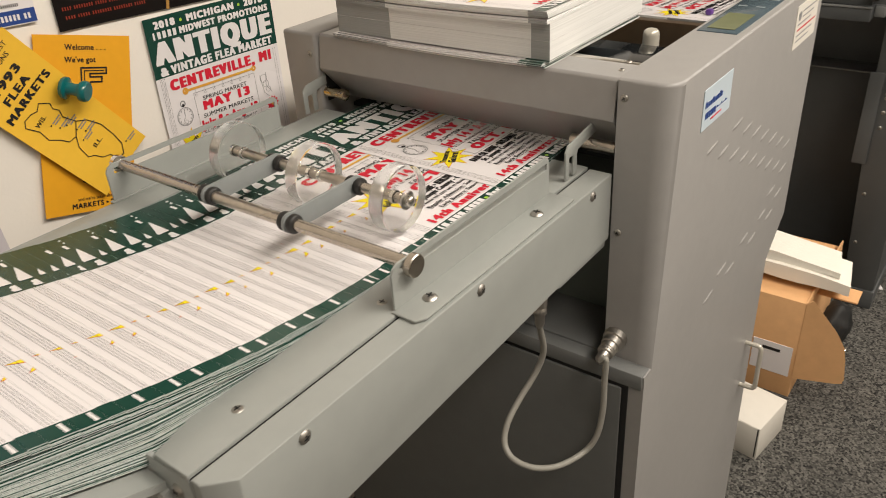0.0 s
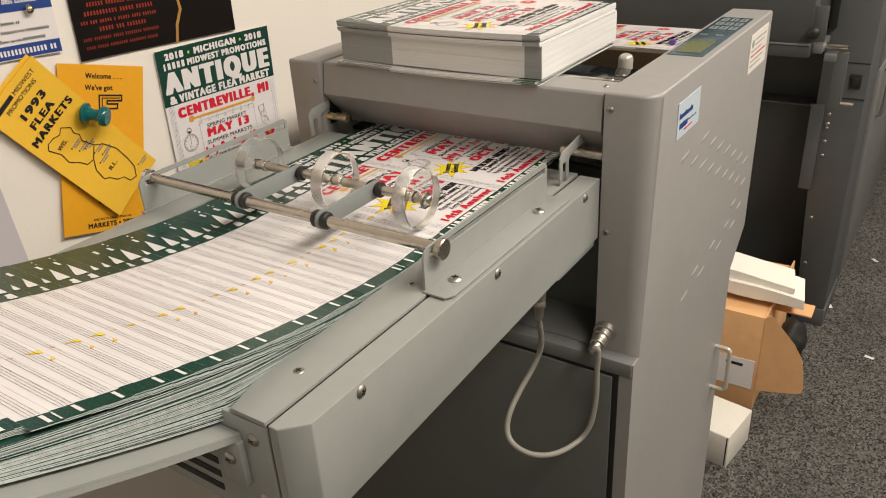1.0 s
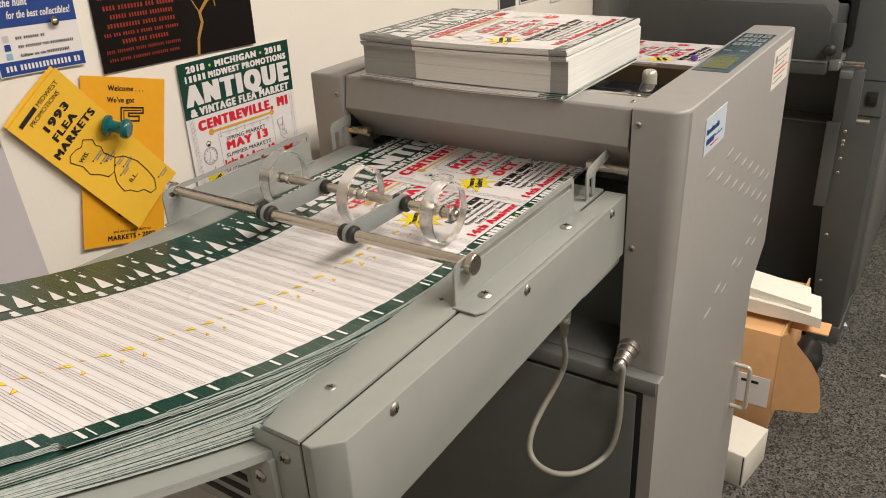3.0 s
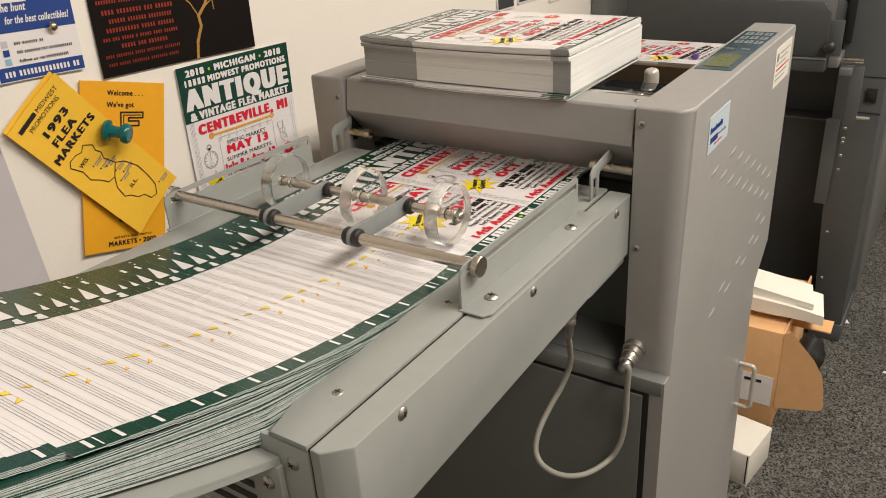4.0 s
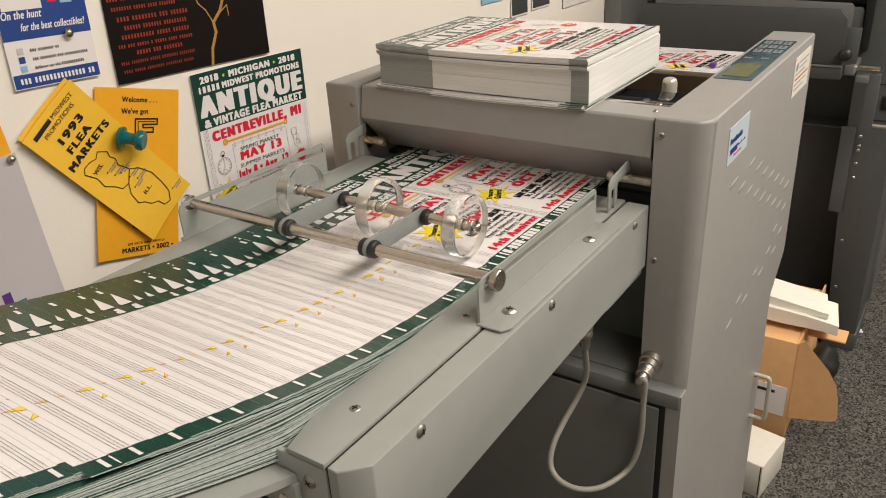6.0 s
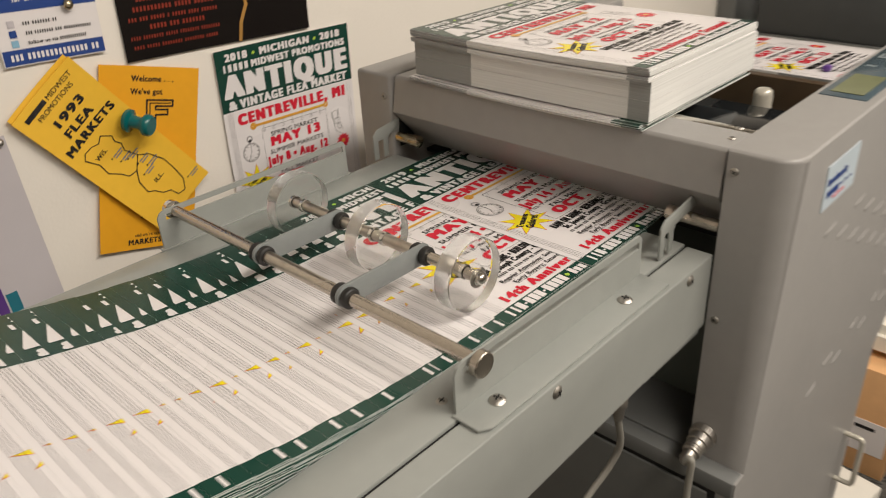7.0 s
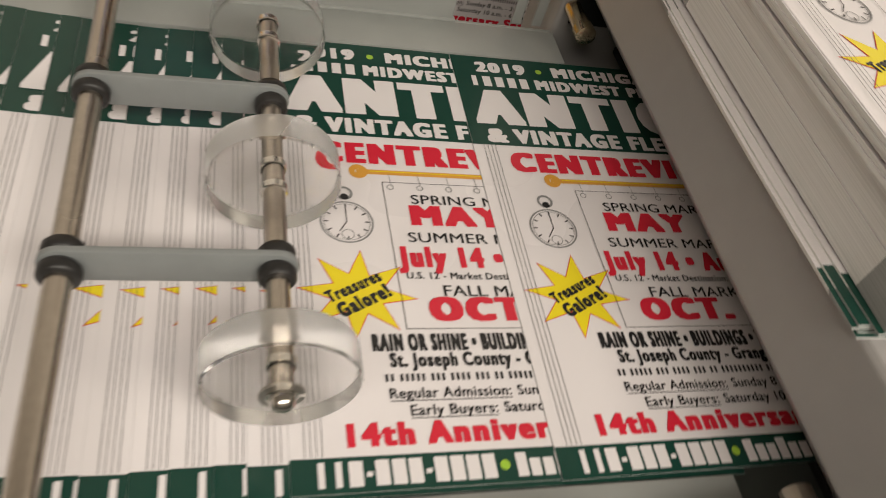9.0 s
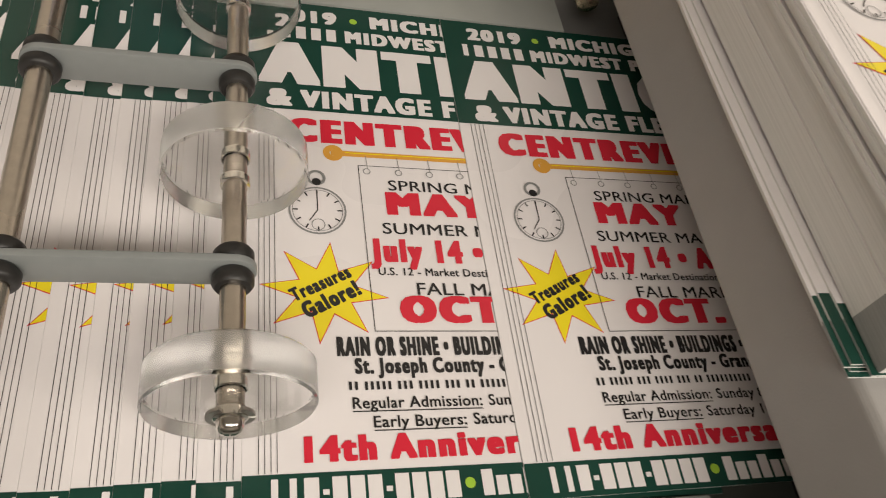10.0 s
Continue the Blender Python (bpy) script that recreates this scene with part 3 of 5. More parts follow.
# ---------------------------------------------------------------- card cutter
def card_cutter():
    base = root("card_cutter", (0.22, 0.2, FLOOR), "grey steel card cutting machine on its cabinet", "machine")
    P = lambda name, bm, m, label="", smooth=35.0: part(name, bm, m, base, label, smooth)
    YS, X1 = -0.057, 0.492
    # control housing: rounded upright corner, chamfered lower rear
    prof = [(0.0, 0.688), (0.0, 1.002), (X1, 1.002), (X1, 0.655), (0.428, 0.605), (0.428, FLOOR + 0.03), (-0.018, FLOOR + 0.03), (-0.018, 0.688)]
    bm = bm_prism(prof, "y", YS, -0.001)
    es = [e for e in bm.edges if all(abs(v.co.y - YS) < 1e-5 and abs(v.co.x) < 1e-5 for v in e.verts)]
    bmesh.ops.bevel(bm, geom=es, offset=0.021, segments=8, profile=0.5, affect="EDGES")
    es = [e for e in bm.edges if all(abs(v.co.z - 1.002) < 1e-5 for v in e.verts) and (min(v.co.y for v in e.verts) < -0.01)]
    bmesh.ops.bevel(bm, geom=es, offset=0.004, segments=3, profile=0.5, affect="EDGES")
    side = P("control_housing", bm, M_HOUSE, "grey control-side housing with rounded corner", 30)
    # lower cabinet
    bm = bm_box(-0.017, 0.427, -0.0012, 0.44, FLOOR + 0.03, 0.668, 0.003)
    P("cabinet", bm, M_HOUSE)
    P("plinth", bm_box(0.01, 0.415, -0.03, 0.42, FLOOR, FLOOR + 0.031), M_DARK)
    P("cabinet_gap", bm_box(-0.0192, -0.0172, -0.040, 0.435, FLOOR + 0.05, 0.669), M_DARK, "dark gap round the door")
    # the door's shade is in its dark colour
    P("cabinet_door", bm_box(-0.0235, -0.0193, -0.0335, 0.43, FLOOR + 0.06, 0.6665, 0.002), M_DOOR, "grey front door, coloured dark as in shade")
    # slab and plate in darker grey than the housing, for the shade here
    P("base_slab", bm_box(-0.0205, -0.0005, -0.0555, 0.44, 0.6695, 0.6895, 0.0025), M_BGL)
    P("base_plate", bm_prism([(0.0005, 0.6695), (0.0005, 0.690), (0.425, 0.690), (0.425, 0.6695)], "y", -0.0005, 0.44, 0.001), M_BGL)
    # recess front coloured dark for the shade under the conveyor
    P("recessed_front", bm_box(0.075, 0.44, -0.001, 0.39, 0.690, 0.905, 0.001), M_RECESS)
    # far housing
    bm = bm_box(0.0, X1, 0.392, 0.447, 0.60, 1.000, 0.004, 3)
    P("rear_housing", bm, M_HOUSE)
    # bridge over the delivery slot, with an inward-sloping lip
    prof = [(0.000, 0.9585), (0.0065, 0.9965), (0.0090, 0.9990), (0.052, 0.9990), (0.052, 0.94), (0.047, 0.9122), (0.0415, 0.9122)]
    P("bridge_cover", bm_prism(prof, "y", 0.0022, 0.3898, 0.0010), M_HOUSE, "", 8)
    P("bridge_gap", bm_box(0.009, 0.050, 0.0004, 0.0018, 0.915, 0.9970), M_DARK, "dark seam beside the bridge")
    P("bridge_gap", bm_box(0.009, 0.050, 0.3902, 0.3916, 0.915, 0.9970), M_DARK)
    # top well under the smoked lid, and the feed table behind it
    P("well_floor", bm_box(0.052, 0.345, 0.001, 0.391, 0.895, 0.8995), M_DARK)
    P("smoked_lid", bm_box(0.056, 0.172, 0.018, 0.391, 0.9775, 0.9825, 0.001), M_GLASS, "black smoked acrylic lid")
    bm = bm_box(0.0525, 0.064, 0.001, 0.3905, 0.986, 0.9985, 0.0008)
    P("lid_strip", bm, M_CHROME)
    P("side_lining", bm_box(0.176, 0.345, 0.0005, 0.007, 0.900, 0.978, 0.001), M_BROWN, "brown phenolic lining")
    P("back_lining", bm_box(0.338, 0.352, 0.0075, 0.391, 0.900, 0.9635, 0.001), M_BROWN, "brown phenolic back wall of the well")
    P("inner_frame", bm_box(0.174, 0.180, 0.008, 0.391, 0.900, 0.950, 0.001), M_DARK)
    P("roller", bm_cyl((0.235, 0.062, 0.938), (0.235, 0.38, 0.938), 0.014), M_COLA)
    bm = bm_lathe((0.190, 0.050, 0.899), (0.190, 0.050, 0.996), [(0, 0.0092), (0.93, 0.0092), (0.97, 0.0082), (0.99, 0.0060), (1, 0.003)], 24)
    P("guide_post", bm, M_POST, "short polished guide post")
    P("feed_table", bm_prism([(0.3525, 0.930), (0.3525, 0.9615), (0.600, 0.9455), (0.600, 0.914)], "y", 0.004, 0.391, 0.001), M_HOUSE)
    # operating panel let into the housing's top
    pan = P("operating_panel", bm_box(0.178, 0.416, -0.048, -0.005, 1.0005, 1.0030, 0.0006), M_LCD, "grey-blue film operating panel")
    part("display", bm_box(0.190, 0.258, -0.041, -0.012, 1.0032, 1.0038), M_LCDY, pan, "yellow-green liquid crystal display")
    for i in range(3):
        for j in range(3):
            part("panel_button", bm_box(0.330 + 0.028 * i, 0.350 + 0.028 * i, -0.0450 + 0.0125 * j, -0.0355 + 0.0125 * j, 1.0032, 1.0038, 0.0002), M_KEY, pan)
            part("button_mark", bm_box(0.334 + 0.028 * i, 0.346 + 0.028 * i, -0.0415 + 0.0125 * j, -0.0395 + 0.0125 * j, 1.00385, 1.0041), M_LCDD, pan)
    for y in (-0.040, -0.020):
        part("panel_mark", bm_box(0.292, 0.297, y, y + 0.010, 1.0032, 1.0036), M_KEY, pan)
    # stickers
    lab = P("name_sticker", bm_box(0.071, 0.150, YS - 0.0008, YS - 0.0001, 0.934, 0.976), M_STICK, "pale blue maker's sticker with dark blue lettering")
    for n, x, step, wide, z0, z1 in ((10, 0.0760, 0.0048, 0.0033, 0.9565, 0.9632), (6, 0.0780, 0.0050, 0.0035, 0.9445, 0.9512), (10, 0.1100, 0.0029, 0.0019, 0.9475, 0.9500)):
        for i in range(n):
            part("bar", bm_box(x + step * i, x + step * i + wide, YS - 0.0012, YS - 0.0009, z0, z1 - (0.0016 if i % 4 and n > 6 else 0.0)), M_BLUE, lab)
    part("bar", bm_box(0.094, 0.124, YS - 0.0012, YS - 0.0009, 0.9400, 0.9416), M_RED, lab)
    lab = P("notice_sticker", bm_box(0.374, 0.472, YS - 0.0008, YS - 0.0001, 0.934, 0.988), M_WBOX, "white notice sticker with small print")
    part("round_mark", bm_cyl((0.388, YS - 0.0012, 0.974), (0.388, YS - 0.0009, 0.974), 0.006, None, 16), M_GREYINK, lab)
    for i, z in enumerate((0.977, 0.970, 0.963, 0.956, 0.949, 0.942)):
        part("bar", bm_box(0.400 if i < 2 else 0.382, 0.462 - 0.012 * (i % 3), YS - 0.0012, YS - 0.0009, z, z + 0.0018), M_RED if i == 3 else M_GREYINK, lab)
    # pressed ventilation slits, each a shallow louvre with a rounded lower lip
    spots = [(0.192 + 0.040 * i, 0.9015 - 0.0187 * i) for i in range(7)] + [(0.114 + 0.040 * i, 0.9020 - 0.0187 * i) for i in range(9)]
    spots += [(0.390, 0.735), (0.428, 0.715), (0.360, 0.711), (0.398, 0.694), (0.287, 0.709), (0.324, 0.691), (0.206, 0.705), (0.241, 0.688), (0.166, 0.6865)]
    rows, bm = [], bmesh.new()
    for i in range(9):
        x = -0.0155 + 0.031 * i / 8
        h = 0.0011 * math.sqrt(max(0.0, 1 - (i / 4 - 1) ** 2)) + 0.0001
        rows.append([bm.verts.new(c) for c in ((x, 0.0004, -0.0036), (x, -h * 0.45, -0.0026), (x, -h, -0.0004), (x, -h * 0.75, 0.0012), (x, 0.0004, 0.0022))])
    for p, q in zip(rows, rows[1:]):
        for i in range(4):
            bm.faces.new((p[i], p[i + 1], q[i + 1], q[i]))
    me = None
    for sx, sz in spots:
        if me is None:
            ob = to_object("vent_slit", bm, M_HOUSE, side, smooth=50)
            me = ob.data
        else:
            ob = hang(new("vent_slit", me), side)
        ob.location = (sx, YS, sz)
        ob.rotation_euler = (0, -0.10, 0)
    for y, z in ((-0.008, 0.984), (-0.009, 0.843)):
        screw(base, (-0.0003, y, z), (-1, 0, 0), 0.7, 30)
    for y, z in ((0.402, 0.975), (0.402, 0.93)):
        screw(base, (-0.0003, y, z), (-1, 0, 0), 0.7, 10)
    screw(base, (0.030, 0.010, 0.9992), (0, 0, 1), 0.6, 15)
    screw(base, (0.058, 0.016, 0.9986), (0, 0, 1), 0.7, 40)
    screw(base, (0.270, 0.014, 0.972), (0, 0, 1), 0.8, 15)
    # bow handle on the cabinet's side
    HX = 0.392
    bm = bm_tube([(HX, -0.056, 0.472), (HX, -0.074, 0.472), (HX, -0.079, 0.470), (HX, -0.081, 0.463), (HX, -0.081, 0.430), (HX, -0.081, 0.398), (HX, -0.079, 0.391), (HX, -0.074, 0.389), (HX, -0.056, 0.389)], 0.0037)
    P("pull_handle", bm, M_POST, "bright nickel bow handle", 60)
    return base


card_cutter()


# ---------------------------------------------------------------- delivery conveyor
def conveyor():
    base = root("delivery_conveyor", (-0.24, 0.21, 0.80), "light grey sheet-metal delivery conveyor fixed to the cutter", "conveyor")
    P = lambda name, bm, m, label="", smooth=35.0: part(name, bm, m, base, label, smooth)
    X0 = -0.486
    for side in (1, -1):
        Y = lambda y: y if side > 0 else 0.420 - y
        # outer panel folded over the top, its end corner mitred; the far one is narrow
        out, inn = (0.0, 0.024) if side > 0 else (0.0268, 0.0300)
        poly = [(X0, Y(inn)), (X0, Y(max(0.016, out + 0.001))), (-0.470 - 0.5 * out, Y(out)), (-0.001, Y(out)), (-0.001, Y(inn))]
        bm = bm_prism(poly, "z", 0.806, 0.9065)
        for v in bm.verts:
            if v.co.z < 0.85:
                v.co.z = 0.8345 + 0.034 * v.co.x
        bmesh.ops.bevel(bm, geom=bm.edges[:], offset=0.0012, segments=2, profile=0.5, affect="EDGES")
        P("side_panel", bm, M_RAIL, "", 20)
        # inner top plate, cut back at its inner end corner
        poly = [(X0, Y(inn + 0.0022)), (-0.001, Y(inn + 0.0022)), (-0.001, Y(0.066)), (-0.455, Y(0.066)), (X0, Y(0.058))]
        P("top_plate", bm_prism(poly, "z", 0.9035, 0.9080, 0.0008), M_RAIL)
        # black filler that gives the hollow under the plate its shade
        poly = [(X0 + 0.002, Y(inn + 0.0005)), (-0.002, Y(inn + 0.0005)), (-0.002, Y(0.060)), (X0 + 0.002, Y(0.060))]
        P("inner_shade_box", bm_prism(poly, "z", 0.8375, 0.9030), M_DARK)
        if side > 0:
            P("lower_step", bm_box(-0.096, -0.001, 0.004, 0.024, 0.8235, 0.8375, 0.001), M_RAIL)
        for x in (-0.432, -0.292) if side > 0 else ():
            screw(base, (x, Y(0.046), 0.9066), (0, 0, 1), 0.95, 25 + 60 * x)
        for x in (-0.420, -0.228, -0.041):
            screw(base, (x, Y(out), 0.899), (0, -side, 0), 0.95, 35 + 50 * x)
        # sliding angle bracket with an upright fin and hook
        br = P("guide_bracket", bm_prism([(-0.300, Y(out + (0.008 if side > 0 else 0.0))), (-0.292, Y(out + (0.003 if side > 0 else 0.0))), (-0.072, Y(out + (0.003 if side > 0 else 0.0))), (-0.072, Y(max(0.030, out + 0.006))), (-0.300, Y(max(0.030, out + 0.006)))], "z", 0.9075, 0.9095, 0.0006), M_RAIL, "grey sliding guide bracket")
        y0, y1 = Y(0.0285), Y(0.0305)
        fin = bm_prism([(-0.297, 0.9095), (-0.297, 0.9350), (-0.074, 0.9350), (-0.074, 0.9095)], "y", y0, y1)
        bm_prism([(-0.297, 0.9350), (-0.297, 0.9385), (-0.2945, 0.9430), (-0.289, 0.9458), (-0.289, 0.9350)], "y", y0, y1, into=fin)
        bm_prism([(-0.289, 0.9412), (-0.289, 0.9458), (-0.078, 0.9468), (-0.078, 0.9412)], "y", y0, y1, into=fin)
        bm_prism([(-0.078, 0.9350), (-0.078, 0.9468), (-0.0755, 0.9450), (-0.074, 0.9420), (-0.074, 0.9350)], "y", y0, y1, into=fin)
        bmesh.ops.remove_doubles(fin, verts=fin.verts[:], dist=1e-5)
        part("guide_fin", fin, M_RAIL, br, "grey upright fin with a long slot", 20)
        hook = [(-0.044, 0.9095), (-0.044, 0.938), (-0.038, 0.944), (0.020, 0.952), (0.024, 0.940), (-0.020, 0.934), (-0.022, 0.930), (-0.022, 0.9095), (-0.029, 0.9095), (-0.029, 0.931), (-0.037, 0.931), (-0.037, 0.9095)]
        part("hook_plate", bm_prism([(x + (0.012 if side < 0 else 0.0), z) for x, z in hook], "y", Y(0.0275), Y(0.0295), 0.0004), M_RAIL, br)
        for x in (-0.270, -0.115) if side > 0 else ():
            screw(br, (x, Y(0.017), 0.9095), (0, 0, 1), 1.15, 15)
        P("collar", bm_lathe((0.008, Y(0.050 if side > 0 else 0.062), 0.9290 if side > 0 else 0.9270), (0.008, Y(0.042 if side > 0 else 0.052), 0.9290 if side > 0 else 0.9270), [(0, 0.0056), (0.1, 0.0070), (0.9, 0.0070), (1, 0.0056)]), M_BRASS if side < 0 else M_STEEL, "", 40)
        P("joint_gap", bm_box(X0 + 0.001, -0.002, min(Y(inn + 0.0002), Y(inn + 0.0020)), max(Y(inn + 0.0002), Y(inn + 0.0020)), 0.9035, 0.9050), M_DARK, "dark gap between the folded plates")
    P("shaft_stub", bm_cyl((0.008, 0.001, 0.9290), (0.008, 0.050, 0.9290), 0.0058, None, 24), M_STEEL, "bright steel shaft end at the housing")
    P("shaft_stub", bm_cyl((0.008, 0.362, 0.9270), (0.008, 0.391, 0.9270), 0.0058, None, 24), M_BRASS, "brass shaft end")
    P("end_plate", bm_box(X0, X0 + 0.004, 0.0262, 0.3895, 0.812, 0.9030, 0.0008), M_RAIL)
    for i in range(5):
        P("vent_slot", bm_box(X0 - 0.0006, X0 + 0.001, 0.085, 0.335, 0.822 + 0.0125 * i, 0.828 + 0.0125 * i), M_DARK)
    for y, z in ((0.041, 0.888), (0.041, 0.834), (0.379, 0.888)):
        screw(base, (X0, y, z), (-1, 0, 0), 1.0, 30)
    P("bed", bm_box(X0 + 0.004, -0.001, 0.0605, 0.3595, 0.870, 0.8850), M_BGD)
    P("underside", bm_box(X0 + 0.004, -0.001, 0.026, 0.389, 0.840, 0.844), M_DOOR)
    for y in (0.12, 0.21, 0.30):
        P("belt", bm_box(X0 + 0.01, 0.03, y - 0.018, y + 0.018, 0.8852, 0.8875), M_RUBBER)
    for x in (-0.10, -0.22, -0.34):
        P("roller", bm_cyl((x, 0.062, 0.8905), (x, 0.358, 0.8905), 0.006), M_STEEL)
    # lead socket under the near side panel
    bm = bm_lathe((-0.086, 0.030, 0.842), (-0.086, 0.031, 0.764), [(0, 0.0060), (0.45, 0.0060), (0.47, 0.0074), (0.66, 0.0074), (0.68, 0.0060), (0.72, 0.0072), (0.78, 0.0072), (0.81, 0.0054), (0.95, 0.0050), (1, 0.0036)])
    P("cable_plug", bm, M_ZINC, "nickel-plated round plug", 40)
    return base


conveyor()


def lead():
    pts = [(-0.086, 0.031, 0.770), (-0.084, 0.032, 0.761), (-0.066, 0.038, 0.717), (-0.069, 0.046, 0.686), (-0.088, 0.055, 0.658), (-0.108, 0.058, 0.638), (-0.12, 0.055, 0.619), (-0.124, 0.042, 0.606), (-0.109, 0.025, 0.589), (-0.083, 0.008, 0.579), (-0.048, -0.005, 0.578), (-0.038, -0.015, 0.6), (-0.034, -0.019, 0.637), (-0.034, -0.019, 0.678), (-0.036, -0.02, 0.71), (-0.0365, -0.0135, 0.7055)]
    ob = root("connecting_cable", (-0.05, 0.05, 0.53), "grey round cable looping from conveyor to cutter", "cable")
    part("sheath", bm_tube(pts, 0.0034, 12), M_CABLE, ob, smooth=60)
    bm = bm_lathe((-0.038, -0.0135, 0.705), (0.002, -0.014, 0.714), [(0, 0.0042), (0.08, 0.0062), (0.30, 0.0066), (0.32, 0.0088), (0.36, 0.0094), (0.40, 0.0086), (0.44, 0.0094), (0.48, 0.0086), (0.52, 0.0094), (0.60, 0.0094), (0.62, 0.0110), (0.80, 0.0110), (0.82, 0.0132), (1, 0.0132)])
    part("plug", bm, M_ZINC, ob, "nickel-plated round screw plug", 40)


lead()


# ---------------------------------------------------------------- rods, rings and acrylic wheels
def hold_down():
    RX, SX, Z = -0.278, -0.198, 0.9405
    base = root("hold_down_wheels", (RX, 0.21, Z), "steel cross rod carrying clear acrylic hold-down wheels", "wheel assembly")
    P = lambda name, bm, m, label="", smooth=35.0: part(name, bm, m, base, label, smooth)
    P("cross_rod", bm_cyl((RX, 0.026, Z), (RX, 0.396, Z), 0.0052, None, 28), M_STEEL, "long brushed steel rod")
    P("rod_knob", bm_lathe((RX, 0.0278, Z), (RX, 0.0198, Z), [(0, 0.0055), (0.2, 0.0084), (0.25, 0.0092), (0.9, 0.0092), (1, 0.0084)]), M_STEEL, "", 40)
    P("rod_cap", bm_lathe((RX, 0.3925, Z), (RX, 0.4005, Z), [(0, 0.0055), (0.2, 0.0085), (0.9, 0.0085), (1, 0.0070)]), M_CHROME, "", 40)
    P("wheel_shaft", bm_cyl((SX, 0.093, Z), (SX, 0.322, Z), 0.0048, None, 28), M_STEEL, "short brushed steel shaft")
    for y in (0.256, 0.153):
        arm = []
        for i in range(17):
            a = math.pi / 2 + math.pi * i / 16
            arm.append((RX + 0.0088 * math.cos(a), Z + 0.0088 * math.sin(a)))
        for i in range(17):
            a = -math.pi / 2 + math.pi * i / 16
            arm.append((SX + 0.0088 * math.cos(a), Z + 0.0088 * math.sin(a)))
        P("link_arm", bm_prism(arm, "y", y - 0.0016, y + 0.0016, 0.0004), M_LINK, "flat grey link arm")
        for x, r in ((RX, 0.0083), (SX, 0.0079)):
            for s in (1, -1):
                c = y + s * 0.0052
                bm = bm_lathe((x, c - 0.0034, Z), (x, c + 0.0034, Z), [(0, r * 0.60), (0.02, r * 0.86), (0.25, r), (0.75, r), (0.98, r * 0.86), (1, r * 0.60)])
                P("rubber_ring", bm, M_RUBBER, "", 50)
    for y in (0.312, 0.205, 0.1045):
        bm = bm_lathe((SX, y - 0.0078, Z), (SX, y + 0.0078, Z), [(0.0, 0.0290), (0.06, 0.0298), (0.94, 0.0298), (1.0, 0.0290)], 56)
        bm.normal_update()
        for f in bm.faces:
            f.material_index = 1 if abs(f.normal.y) < 0.5 else 0
        wheel = P("acrylic_wheel", bm, [M_ACRYL, M_ACRYLF], "clear acrylic wheel", 40)
        for s in (1, -1):
            c = y + s * 0.0098
            bm = bm_lathe((SX, c - 0.002, Z), (SX, c + 0.002, Z), [(0, 0.0054), (0.1, 0.0060), (0.9, 0.0060), (1, 0.0054)])
            part("collar", bm, M_CHROME, wheel, "", 40)
    # snap ring and rounded shaft end
    ring = bmesh.new()
    n = 26
    for i in range(n):
        a, b = 0.5 + 5.3 * i / n, 0.5 + 5.3 * (i + 1) / n
        vs = [ring.verts.new((SX + r * math.sin(t), yy, Z + r * math.cos(t))) for t in (a, b) for r, yy in ((0.0048, 0.0935), (0.0084, 0.0935), (0.0084, 0.0947), (0.0048, 0.0947))]
        for q in ((0, 1, 5, 4), (1, 2, 6, 5), (2, 3, 7, 6), (3, 0, 4, 7), (0, 1, 2, 3), (4, 5, 6, 7)):
            ring.faces.new([vs[k] for k in q])
    bmesh.ops.remove_doubles(ring, verts=ring.verts[:], dist=1e-6)
    P("snap_ring", ring, M_ZINC)
    P("shaft_end", bm_lathe((SX, 0.0935, Z), (SX, 0.0875, Z), [(0, 0.0048), (0.55, 0.0048), (0.85, 0.0038), (1, 0.0018)]), M_CHROME, "", 60)


hold_down()


# ---------------------------------------------------------------- catch tray
def pile_top(x):
    d = max(-0.25 - x, 0.0)
    return 0.9065 + 0.68 * d * d / (1 + 0.95 * d)


def pile_depth(x):
    if x > -0.478:
        return max(0.0, 0.0445 * min(1.0, (-0.24 - x) / 0.238))
    return max(0.020, 0.0445 - 0.13 * (-0.478 - x))


def catch_tray():
    base = root("catch_tray", (-0.65, 0.21, 0.86), "curved grey sheet-metal catch tray", "tray")
    xs = [-0.487 - 0.018 * i for i in range(24)]
    low = lambda x: pile_top(x) - pile_depth(x) - 0.0045
    bm = slab(xs, 0.052, 0.394, low, 0.002)
    part("tray_bed", bm, M_RAIL, base)
    for y0, y1 in ((0.052, 0.0535), (0.3925, 0.394)):
        rows, b2 = [], bmesh.new()
        for i, x in enumerate(xs):
            deep = 0.0065
            rows.append([b2.verts.new(c) for c in ((x, y0, low(x) - 0.0022), (x, y1, low(x) - 0.0022), (x, y1, low(x) - deep), (x, y0, low(x) - deep))])
        for a, b in zip(rows, rows[1:]):
            for i in range(4):
                b2.faces.new((a[i], a[(i + 1) % 4], b[(i + 1) % 4], b[i]))
        b2.faces.new(rows[0])
        b2.faces.new(rows[-1])
        part("tray_flange", b2, M_RAIL, base)
    part("mounting_tab", bm_box(-0.492, -0.4865, 0.050, 0.072, 0.846, 0.884, 0.001), M_RAIL, base)
    part("mounting_tab", bm_box(-0.492, -0.4865, 0.350, 0.372, 0.846, 0.884, 0.001), M_RAIL, base)
    screw(base, (-0.4922, 0.061, 0.868), (-1, 0, 0), 1.0, 20)


catch_tray()


# ---------------------------------------------------------------- the shingled flyers
SHEET_W, SHEET_H = 0.216, 0.279
FAR_Y = 0.3525
TALL = 1.018


